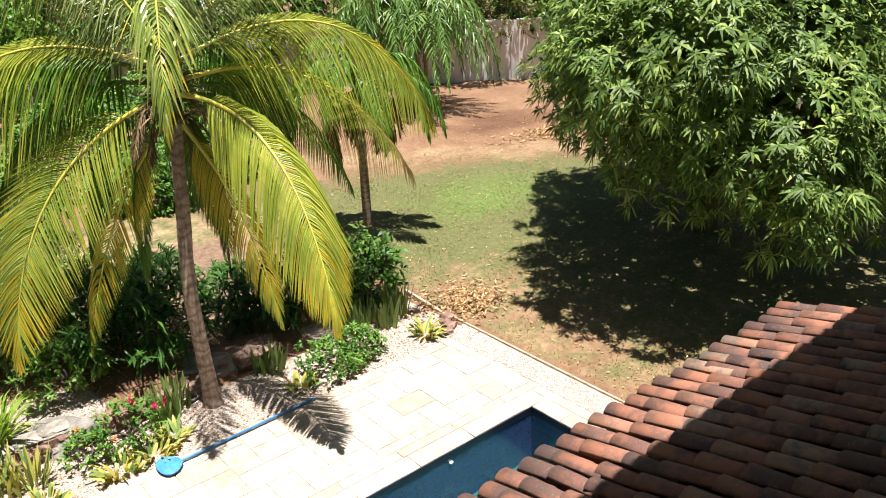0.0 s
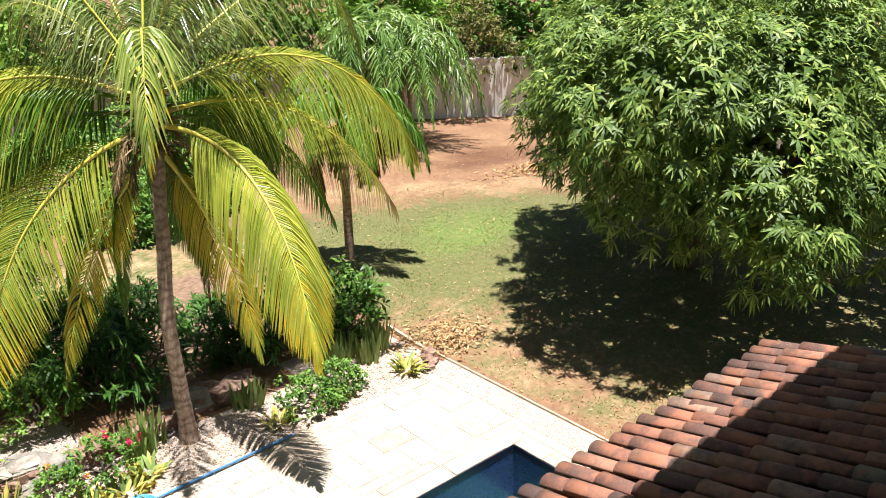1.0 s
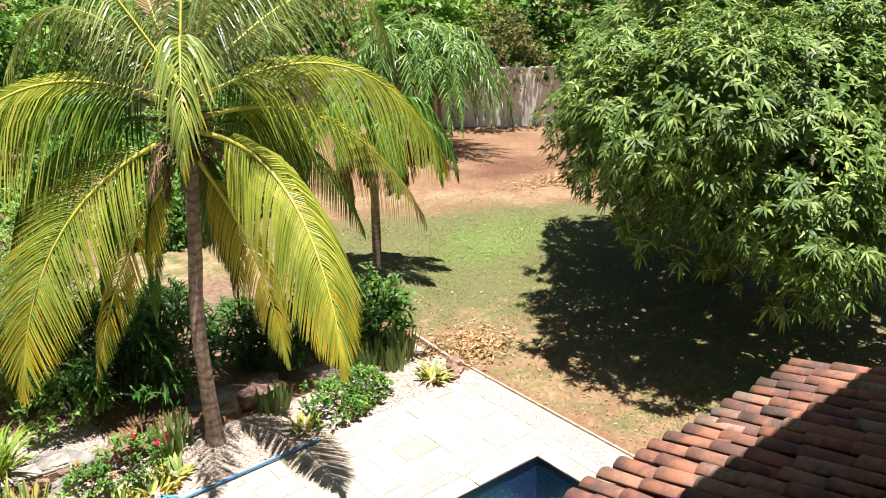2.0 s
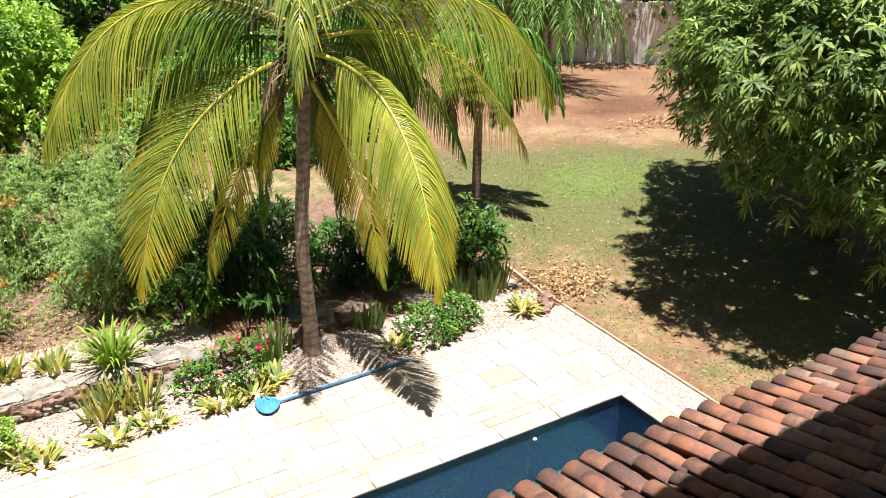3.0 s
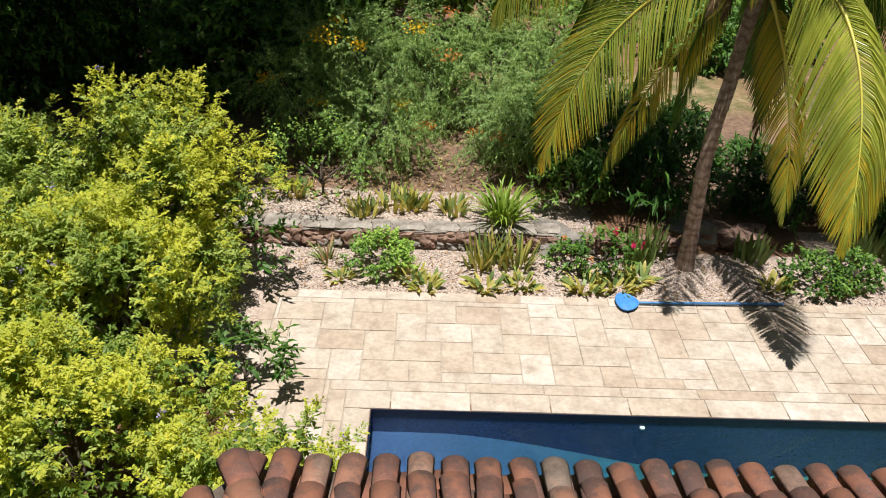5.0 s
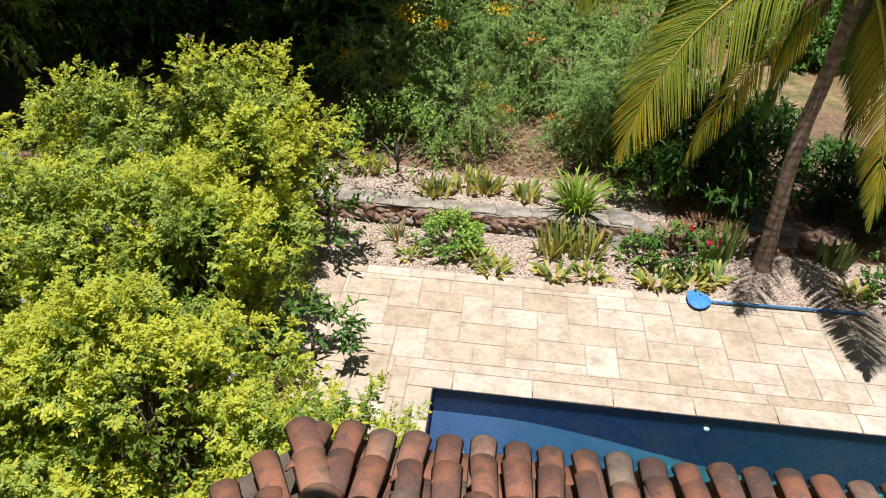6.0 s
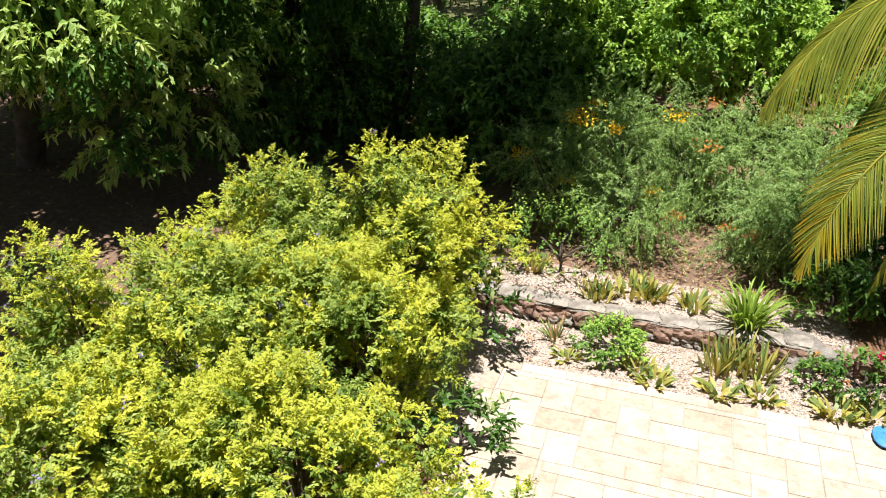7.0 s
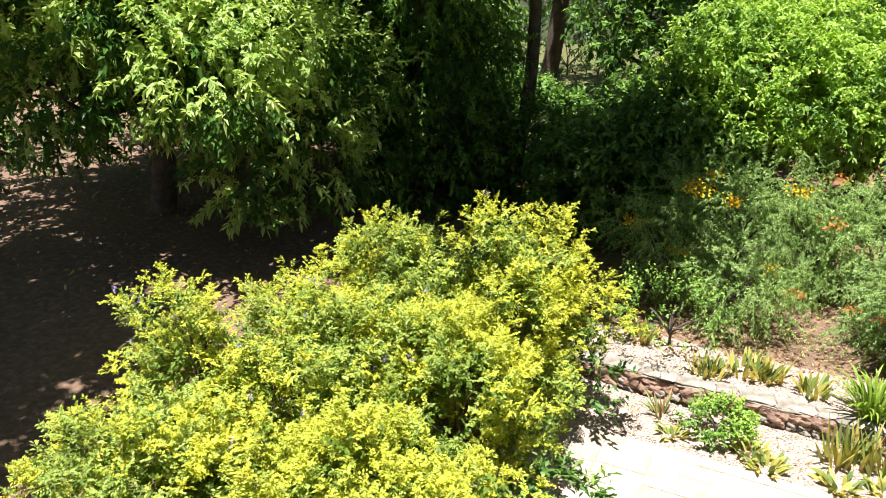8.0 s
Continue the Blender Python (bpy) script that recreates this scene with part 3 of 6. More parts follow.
# ---------- pool ----------
def build_pool():
    basin = thing("pool", "rectangular swimming pool lined with dark blue mosaic", "pool", kind="structure")
    x0, x1, y0, y1 = 0.0, POOL_X, POOL_NEAR, 0.0
    t = 0.12
    part("pool_wall", box_mesh("pool_wall", (x0 - t, y1, -2.0), (x1 + t, y1 + t, -0.03), M_mosaic), basin)
    part("pool_wall", box_mesh("pool_wall", (x0 - t, y0 - t, -2.0), (x1 + t, y0, -0.03), M_mosaic), basin)
    part("pool_wall", box_mesh("pool_wall", (x0 - t, y0, -2.0), (x0, y1, -0.03), M_mosaic), basin)
    part("pool_wall", box_mesh("pool_wall", (x1, y0, -2.0), (x1 + t, y1, -0.03), M_mosaic), basin)
    px = np.linspace(x0, x1, 40)                     # a shallow end, then a slope down to the deep end
    pz = -0.5 - 0.95 * ease((px - 0.6) / 4.0)
    v = np.concatenate([np.stack([px, px * 0 + yy, pz], -1) for yy in (y0, y1)])
    part("pool_floor", mesh_np("pool_floor", v, [[k, k + 1, k + 41, k + 40] for k in range(39)], M_poolfloor, smooth=True), basin)
    # dark strips that paint the coping's shadow along the waterline
    for lo, hi in (((0.0, -0.012, -0.12), (POOL_X, -0.001, -0.012)), ((0.001, POOL_NEAR, -0.12), (0.012, -0.013, -0.012)), ((POOL_X - 0.012, POOL_NEAR, -0.12), (POOL_X - 0.001, -0.013, -0.012))):
        part("coping_shadow_band", box_mesh("coping_shadow_band", lo, hi, M_band), basin, "dark waterline band painted as the coping's shadow")
    for x in (3.13, 6.22):
        bm = bmesh.new()
        bmesh.ops.create_cone(bm, cap_ends=True, segments=14, radius1=0.035, radius2=0.028, depth=0.03,
                              matrix=pose(x, -0.02, -0.21, 90))
        part("inlet_jet", bm_mesh("inlet_jet", bm, M_white, True), basin, "round white water inlet")
    xs, ys = np.linspace(x0, x1, 60), np.linspace(y0, y1, 30)
    gx, gy = np.meshgrid(xs, ys, indexing="ij")
    i, j = np.meshgrid(np.arange(59), np.arange(29), indexing="ij")
    q = np.stack([i * 30 + j, (i + 1) * 30 + j, (i + 1) * 30 + j + 1, i * 30 + j + 1], -1).reshape(-1, 4)
    water = thing("water", "clear still pool water", "water", kind="structure",
                  me=mesh_np("water", np.stack([gx, gy, gx * 0 - 0.13], -1).reshape(-1, 3), q, M_water, smooth=True))
    water.visible_shadow = False


build_pool()


# ---------- palms ----------
def frond(spine, leaf_len, mats, seed, per_side=80, width=0.023, fall=1.0, out=0.45, along=0.3, fan=0.2, angle=0.5, rachis=0.028, torn=0.0, fold=0.25, face=None, age=0.28, dry_from=4, mess=0.0):
    """One feather leaf: a tapering midrib with two rows of narrow leaflets that bend over and hang. Returns midrib mesh, leaflet mesh."""
    rng = np.random.default_rng(seed)
    n = len(spine)
    spine = np.asarray(spine, float)
    s = np.r_[0, np.cumsum(np.linalg.norm(np.diff(spine, axis=0), axis=1))]
    s = s / s[-1]
    rad = np.interp(np.linspace(0, 1, n), [0, 0.12, 1], [rachis * 1.5, rachis, 0.004])
    vr, qr = tube(spine, rad, 6)
    t = np.sort(np.r_[np.linspace(0.13, 1.0, per_side), np.linspace(0.13, 1.0, per_side) + 0.003])
    t = np.clip(t + rng.normal(0, 0.0015, len(t)), 0.1, 1)
    sgn = np.tile([1.0, -1.0], per_side)
    keep = rng.random(len(t)) > torn
    t, sgn = t[keep], sgn[keep]
    base = np.stack([np.interp(t, s, spine[:, k]) for k in range(3)], -1)
    tang = unit(np.stack([np.interp(t, s, np.gradient(spine[:, k])) for k in range(3)], -1))
    side = unit(np.cross(tang, np.array([0, 0, 1.0])) + 1e-4)
    up = np.cross(side, tang)
    if face is not None:                          # a twisted leaf turns its upper side this way
        up = np.array(face, float) - (tang @ np.array(face, float))[:, None] * tang
        up = unit(up)
        side = np.cross(tang, up)
    ang = angle + 0.5 * t + 0.9 * np.clip((t - 0.75) / 0.25, 0, 1) * (1.1 - angle)
    m = len(t)
    first = unit(side * sgn[:, None] * np.cos(ang)[:, None] + tang * np.sin(ang)[:, None] + up * fold + (0.012 + mess) * rng.normal(size=(m, 3)))
    drop = np.array([0, 0, -1.0]) * (fall * (0.9 + 0.2 * rng.random(m)))[:, None]
    spread = out * (1 - 0.45 * t ** 3) * np.where(t > 0.9, 0.8 * rng.random(m), 1.0)      # the last ones close the tip
    last = unit(side * (sgn * spread)[:, None] + tang * (along + fan * t ** 2)[:, None] + drop + (0.018 + 1.5 * mess) * rng.normal(size=(m, 3)))
    ln = leaf_len * np.interp(t, [0.1, 0.25, 0.55, 0.8, 0.93, 1.0], [0.6, 1.0, 0.95, 0.62, 0.4, 0.26]) * (0.92 + 0.12 * rng.random(m))
    segs = 6
    bend = [0.15, 0.6, 0.88, 0.97, 1.0, 1.0, 1.0]
    prof = [0.5, 1.0, 1.0, 0.9, 0.75, 0.45, 0.06]
    rows, p = [], base.copy()
    across = unit(np.cross(first, up + 0.24 * rng.normal(size=up.shape)))
    for k in range(segs + 1):
        w = width * prof[k] / 2
        keel = np.cross(across, first) * (0.7 * w)         # each leaflet is folded along its middle
        rows += [p - across * w + keel, p, p + across * w + keel]
        cur = unit(first * (1 - bend[k]) + last * bend[k])
        p = p + cur * (ln / segs)[:, None]
        across = unit(across - (across * cur).sum(-1, keepdims=True) * cur)
    v = np.stack(rows, 1)
    o = (np.arange(m) * 3 * (segs + 1))[:, None]
    q = np.concatenate([o + np.array([[3 * k + h, 3 * k + h + 1, 3 * k + h + 4, 3 * k + h + 3]]) for k in range(segs) for h in (0, 1)], 1).reshape(-1, 4)
    # the end of the leaf and the ends of its leaflets are older and yellower
    old = rng.random(m) < age * np.clip((t - 0.55) * 1.6, 0, 0.75)
    tips = (np.arange(segs)[None] >= dry_from) & (rng.random(m) < age * np.clip(t * 1.2 - 0.25, 0, 0.85))[:, None]
    idx = np.repeat(((old[:, None] | tips) & (len(mats) > 1)).astype(int), 2, axis=1).ravel()
    return (mesh_np("midrib", vr, qr, M_rachis if len(mats) > 1 else mats[0], smooth=True),
            mesh_np("feather", v.reshape(-1, 3), q, mats, idx))


def add_frond(tree, p0, p1, p2, leaf_len, mats, seed, label="", **kw):
    rib, leaflets = frond(bezier(p0, p1, p2, 22), leaf_len, mats, seed, **kw)
    f = part("frond", rib, tree, label)
    part("feather", leaflets, f)


def build_coconut():
    base = np.array([4.45, 3.24, 0.0])
    tree = thing("coconut_palm", "tall coconut palm with arching yellow-green fronds in gravel", "palm tree", base)
    z = np.linspace(-0.1, 4.7, 220)
    stop = [-0.1, 0.0, 0.4, 1.0, 1.7, 2.25, 2.8, 3.5, 4.0, 4.7]
    dx, dy = np.interp(z, stop, [-0.01, 0, -0.02, -0.04, -0.065, -0.035, 0.04, 0.1, 0.16, 0.18]), np.interp(z, stop, [0, 0, 0, 0, 0, 0.02, 0.05, 0.09, 0.13, 0.16])
    soft = np.hanning(33) / np.hanning(33).sum()             # an even bend from stop to stop
    dx, dy = (np.convolve(np.pad(d, 16, mode="edge"), soft, "valid") for d in (dx, dy))
    pth = np.stack([dx, dy, z], -1)
    rad = np.interp(z, [-0.1, 0.05, 0.3, 0.9, 3.0, 4.75], [0.175, 0.14, 0.118, 0.105, 0.092, 0.085])
    rad *= 1 + 0.03 * np.array([noise.noise(Vector((0, 0, x * 9.0))) for x in z]) + 0.02 * np.array([noise.noise(Vector((5, 0, x * 30.0))) for x in z])
    v, q = tube(pth, rad, 24)
    v = v + (unit(v - np.repeat(pth, 24, 0)) * np.array([0.008 * noise.noise(Vector((x[0] * 14, x[1] * 14, x[2] * 9))) for x in v])[:, None])
    part("trunk", mesh_np("trunk", v, q, M_trunk, smooth=True), tree, "grey ringed trunk")
    # fibre and old leaf bases round the top
    rng = np.random.default_rng(3)
    n = 190
    a = rng.random(n) * 2 * np.pi
    b0 = np.stack([0.17 + 0.07 * np.cos(a), 0.14 + 0.07 * np.sin(a), 4.05 + 0.95 * rng.random(n)], -1)
    w = unit(np.stack([np.cos(a), np.sin(a), 0.5 + rng.random(n) * 0.7], -1))
    v, q = blades(b0, w, np.stack([-np.sin(a), np.cos(a), a * 0], -1), 0.3 + 0.4 * rng.random(n), 0.03 + 0.07 * rng.random(n), 0.5, 3, (1.0, 0.8, 0.5, 0.2))
    part("fibre_collar", mesh_np("fibre_collar", v, q, M_palm_dry), tree, "dry brown leaf bases")
    c = np.array([0.17, 0.16, 4.6])
    # D is a darker leaf that paints shade on inner and rear fronds
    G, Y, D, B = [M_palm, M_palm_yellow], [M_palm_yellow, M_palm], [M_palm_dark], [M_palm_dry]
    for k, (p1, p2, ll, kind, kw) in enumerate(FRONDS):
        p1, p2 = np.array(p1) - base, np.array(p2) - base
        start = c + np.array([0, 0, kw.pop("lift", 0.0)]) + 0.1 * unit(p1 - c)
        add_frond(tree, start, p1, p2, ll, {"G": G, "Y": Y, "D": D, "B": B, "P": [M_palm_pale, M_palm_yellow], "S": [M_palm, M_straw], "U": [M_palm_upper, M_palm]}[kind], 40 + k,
                  {"B": "dead brown hanging frond", "D": "green frond darkened to paint shade in the crown", "U": "grey-green upper frond"}.get(kind, "yellow-green arching frond"), **kw)


# way points of each frond: the middle of its midrib and its tip
SIDEWAYS = (-0.45, -0.8, 0.45)
FRONDS = [
    ((3.07, 3.9, 3.33), (2.29, 4.05, 1.29), 1.2, "G", dict(age=0.85, rachis=0.03, mess=0.012, per_side=104, width=0.022, fall=0.8, fan=0.4, out=0.85, along=0.38, lift=-0.1, fold=0.05, face=SIDEWAYS)),
    ((5.22, 2.0, 3.86), (5.13, 0.68, 2.1), 1.3, "G", dict(age=0.75, rachis=0.03, per_side=124, width=0.026, fall=1.4, fan=0.3, out=0.54, along=0.28, mess=0.012, lift=-0.1, fold=0.05, face=SIDEWAYS)),
    ((2.86, 4.5, 4.98), (1.52, 4.6, 3.45), 1.85, "G", dict(per_side=118, rachis=0.022, mess=0.01, width=0.023, lift=0.2, out=0.42, along=0.25, angle=0.8, fold=0.0, face=(-0.35, -0.75, 0.6))),
    ((6.94, 3.20, 5.10), (8.45, 2.90, 3.65), 1.85, "G", dict(per_side=118, rachis=0.022, mess=0.01, width=0.023, lift=0.2, out=0.4, along=0.25, angle=0.8, fold=0.0, face=(-0.1, -0.75, 0.65))),
    ((6.94, 3.70, 4.26), (8.62, 3.70, 2.5), 1.5, "S", dict(age=1.2, dry_from=3, per_side=84, width=0.022, lift=0.0, out=0.5, along=0.25, angle=0.8, fold=0.0, face=(-0.1, -0.75, 0.65))),
    ((4.12, 2.0, 5.7), (3.76, 1.33, 4.5), 0.92, "P", dict(per_side=54, width=0.025, rachis=0.02, lift=0.4, out=0.34, along=0.4, fall=1.3, angle=0.6, mess=0.07)),
    ((3.89, 5.2, 5.95), (3.05, 5.5, 5.09), 1.4, "U", dict(rachis=0.018, mess=0.035, per_side=84, width=0.019, lift=0.3, out=0.3)),
    ((7.15, 4.00, 6.15), (8.27, 4.00, 5.13), 1.4, "U", dict(rachis=0.018, mess=0.035, per_side=84, width=0.019, lift=0.3, out=0.3)),
    ((4.19, 4.20, 5.59), (3.69, 4.60, 5.80), 1.0, "U", dict(rachis=0.018, mess=0.035, per_side=62, width=0.019, lift=0.3)),
    ((5.96, 4.00, 5.61), (6.86, 4.50, 5.47), 1.0, "U", dict(rachis=0.018, mess=0.035, per_side=62, width=0.019, lift=0.3)),
    ((5.4, 3.1, 6.1), (6.4, 2.8, 6.2), 1.0, "U", dict(rachis=0.018, mess=0.035, per_side=62, width=0.019, lift=0.4)),
    ((4.9, 2.6, 6.4), (5.1, 1.9, 7.0), 0.9, "U", dict(rachis=0.018, mess=0.035, per_side=60, width=0.019, lift=0.4)),
    ((4.32, 3.70, 4.11), (4.10, 4.00, 1.76), 0.6, "D", dict(per_side=80, width=0.024, lift=-0.3)),
    ((3.82, 4.0, 2.78), (3.19, 4.0, 1.13), 0.7, "Y", dict(per_side=100, width=0.018, lift=-0.35, age=1.0, torn=0.2, face=SIDEWAYS)),
    ((5.31, 3.30, 2.69), (5.56, 3.00, 1.05), 0.8, "Y", dict(per_side=100, width=0.018, lift=-0.35, age=1.0, torn=0.15, face=SIDEWAYS)),
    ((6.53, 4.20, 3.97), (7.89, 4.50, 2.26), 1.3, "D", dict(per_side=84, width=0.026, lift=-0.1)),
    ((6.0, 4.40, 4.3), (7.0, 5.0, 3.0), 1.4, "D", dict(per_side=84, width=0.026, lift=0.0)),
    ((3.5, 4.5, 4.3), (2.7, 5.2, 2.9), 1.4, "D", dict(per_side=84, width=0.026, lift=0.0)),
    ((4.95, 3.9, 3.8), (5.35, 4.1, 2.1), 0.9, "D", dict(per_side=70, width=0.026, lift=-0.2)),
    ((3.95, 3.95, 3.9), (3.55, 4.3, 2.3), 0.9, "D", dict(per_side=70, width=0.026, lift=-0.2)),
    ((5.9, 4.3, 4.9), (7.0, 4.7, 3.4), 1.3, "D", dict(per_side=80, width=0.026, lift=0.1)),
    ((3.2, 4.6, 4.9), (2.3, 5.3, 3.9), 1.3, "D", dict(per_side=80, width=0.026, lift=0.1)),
    ((5.37, 4.20, 3.30), (5.51, 4.40, 1.38), 0.6, "B", dict(per_side=60, lift=-0.3, torn=0.2)),
    ((4.3, 3.75, 3.95), (4.2, 3.85, 2.9), 0.36, "B", dict(per_side=40, width=0.014, lift=-0.2, torn=0.3)),
    ((4.85, 3.7, 3.95), (5.05, 3.8, 2.7), 0.5, "B", dict(per_side=40, width=0.014, lift=-0.2, torn=0.3)),
    ((4.2, 3.25, 4.3), (3.95, 3.15, 3.75), 0.34, "B", dict(per_side=36, width=0.016, lift=-0.1, torn=0.25, mess=0.1, rachis=0.02)),
    ((4.95, 3.15, 4.15), (5.2, 3.0, 3.1), 0.5, "B", dict(per_side=44, width=0.015, lift=-0.1, torn=0.15)),
    ((4.43, 3.50, 4.15), (4.3, 3.50, 3.6), 0.36, "B", dict(per_side=44, lift=-0.3, torn=0.25, mess=0.1, rachis=0.02)),
    # fronds above the view, added to shade the crown's centre
    ((4.7, 4.9, 6.6), (5.2, 6.3, 6.2), 1.1, "U", dict(rachis=0.018, width=0.019, mess=0.035, lift=0.3)),
    ((3.7, 4.2, 6.8), (3.0, 4.6, 7.4), 1.0, "U", dict(rachis=0.018, width=0.019, mess=0.035, lift=0.4)),
    ((5.2, 4.0, 6.9), (6.0, 4.3, 7.4), 1.0, "U", dict(rachis=0.018, width=0.019, mess=0.035, lift=0.4)),
]
build_coconut()


def palm(name, label, at, height, radius, count, length, leaf_len, mats, seed, stems=1, dry=0, droop=1.0, wide=0.05, dense=46, loose=0.35, mess=0.05):
    rng = np.random.default_rng(seed)
    tree = thing(name, label, "palm tree", at)
    for s in range(stems):
        off = rng.normal(0, 0.35, 2) if stems > 1 else np.zeros(2)
        lean = rng.normal(0, 0.25, 2)
        h = height * (0.8 + 0.3 * rng.random()) if stems > 1 else height
        z = np.linspace(0, h, 14)
        pth = np.stack([off[0] + lean[0] * (z / h) ** 2, off[1] + lean[1] * (z / h) ** 2, z - 0.1], -1)
        v, q = tube(pth, np.linspace(radius * 1.15, radius * 0.8, 14), 10, 0.02)
        part("trunk", mesh_np("trunk", v, q, M_trunk, smooth=True), tree)
        top = pth[-1]
        m = max(5, count // stems)
        for k in range(m):
            a = 2 * np.pi * (k + 0.4 * rng.random()) / m
            e = rng.uniform(0.15, 1.1) if k >= dry else -0.6
            L = length * (0.8 + 0.3 * rng.random())
            out = np.array([np.cos(a), np.sin(a), 0])
            p1 = top + out * L * 0.5 * np.cos(e) + np.array([0, 0, L * 0.5 * np.sin(e)])
            p2 = top + out * L * (0.75 if e > 0 else 0.35) + np.array([0, 0, L * (0.4 * np.sin(e) - 0.45 * droop)])
            add_frond(tree, top, p1, p2, leaf_len, [M_palm_dry] if k < dry else mats, seed * 50 + s * 20 + k, per_side=dense,
                      width=wide, out=loose, fall=1.25 - loose, along=loose, rachis=0.018, mess=mess)
    return tree


palm("garden_palm", "slender palm with dark drooping fronds on the lawn", on_ground(10.4, 7.8), 3.3, 0.1, 12, 2.4, 0.75, [M_palm_dark], 5, dry=4)
palm("clustered_palm", "clump of green palms with hanging fronds by a wall", on_ground(18.7, 16.8), 3.5, 0.07, 72, 3.7, 0.7, [M_areca], 6, stems=6, droop=1.4, wide=0.052, dense=30, loose=0.6, mess=0.16)
palm("far_palm", "dark feathery palm among shady trees", on_ground(-7.2, 24.0), 5.0, 0.12, 14, 3.2, 0.8, [M_palm_dark], 8, droop=1.3)


# ---------- trees and shrubs ----------
def limb_mesh(a, b, r0, r1, seed, sides=7):
    rng = np.random.default_rng(seed)
    a, b = np.array(a, float), np.array(b, float)
    mid = (a + b) / 2 + rng.normal(0, 0.08, 3) * np.linalg.norm(b - a) + np.array([0, 0, 0.08 * np.linalg.norm(b - a)])
    v, q = tube(bezier(a, mid, b, 9), np.linspace(r0, r1, 9), sides, 0.04, seed)
    return mesh_np("limb", v, q, M_bark, smooth=True)


def tree(name, label, at, trunk_r, fork, lumps, count, shoot, leaves, leaf_len, leaf_wid, mats, seed, sag=0.3, droop=0.0,
         category="tree", group="", segs=2, spread=0.9, depth=0.35, below=-0.7, tips=0.7, flowers=None, limbs=True, rise=0.25, uneven=0.0, wave=1.0, fresh=0.0):
    """Trunk, limbs and a crown of leafy shoots. lumps: centres and radii, measured from the foot."""
    rng = np.random.default_rng(seed)
    t = thing(name, label, category, at, group)
    if trunk_r:
        v, q = tube(bezier((0, 0, -0.15), (0.05 * fork, 0.03 * fork, fork * 0.5), (0, 0, fork), 10),
                    np.linspace(trunk_r * 1.25, trunk_r * 0.8, 10), 10, 0.04, seed)
        part("trunk", mesh_np("trunk", v, q, M_bark, smooth=True), t)
    if limbs:
        for k, (c, r) in enumerate(lumps):
            part("limb", limb_mesh((0, 0, fork * 0.9), c, max(trunk_r * 0.6, 0.02), 0.015, seed + k), t)
    p, out = crown_points(lumps, count, rng, depth, below, uneven, wave)
    v, q, tip = sprigs(p, out, rng, shoot, leaves, leaf_len, leaf_wid, sag, droop, spread, segs, rise)
    # noise patches, weighted to the upper side, take the second leaf colour
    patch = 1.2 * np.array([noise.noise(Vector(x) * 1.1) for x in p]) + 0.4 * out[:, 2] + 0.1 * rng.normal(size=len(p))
    second_leaf = np.repeat(patch > fresh, leaves * max(segs, 1))
    second_leaf = np.concatenate([second_leaf, np.ones(len(tip) - len(second_leaf), bool)])
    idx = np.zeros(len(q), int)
    idx[:len(tip)] = ((tip > tips) & second_leaf) * (len(mats) > 1)
    part("crown", mesh_np("crown", v, q, mats, idx), t)
    if flowers:
        for mat, lab, n, size in flowers:
            up = np.nonzero(out[:, 2] > 0.25)[0]
            sel = rng.choice(up, size=min(n, len(up)), replace=False)
            m = 13
            bp = np.repeat(p[sel] + out[sel] * (shoot * 1.05) + np.array([0, 0, 0.04]), m, 0) + (0.9 if size > 0.08 else 0.3) * size * rng.normal(size=(len(sel) * m, 3))
            d = unit(rng.normal(size=bp.shape) + np.array([0, 0, 0.7]))
            fv, fq = blades(bp, d, np.cross(d, rand_unit(len(d), rng)), size, size * 0.7, 0.2, 2, (0.3, 1.0, 0.3))
            tagged(part("blossom", mesh_np("blossom", fv, fq, mat), t, lab), kind="stuff")
    return t


def whorl_crown(lumps, count, rng, leaves, leaf_len, leaf_wid, depth, below, segs=3, hollow=-9.0):
    """Drooping rosettes of long leaves at the twig ends, as on a mango."""
    p, out = crown_points(lumps, count, rng, depth, below, 0.6, 0.9)
    holes = np.array([noise.noise(Vector(x) * 0.95) + 0.4 * noise.noise(Vector(x) * 2.6) for x in p]) > hollow
    p, out = p[holes], out[holes]
    n = len(p)
    axis = unit(out + np.array([0, 0, 0.75]) + 0.35 * rand_unit(n, rng))
    ref = unit(np.cross(axis, rand_unit(n, rng)))
    oth = np.cross(axis, ref)
    a = (np.arange(leaves) * 2.4)[None] + rng.random(n)[:, None] * 6
    lift = rng.uniform(0.0, 0.9, (n, leaves))
    way = unit(ref[:, None] * np.cos(a)[..., None] + oth[:, None] * np.sin(a)[..., None] + axis[:, None] * lift[..., None] + np.array([0, 0, -0.12]))
    way = way.reshape(-1, 3)
    ax = np.repeat(axis, leaves, 0)
    base = np.repeat(p, leaves, 0) + ax * (0.06 * rng.random(len(way)))[:, None]
    side = np.cross(way, ax)
    size = np.repeat(0.75 + 0.5 * rng.random(n), leaves) * (0.8 + 0.35 * rng.random(len(way)))
    return blades(base, way, side, leaf_len * size, leaf_wid * size, 0.42, segs, (0.2, 1.0, 0.75, 0.04) if segs == 3 else (0.2, 1.0, 0.05))


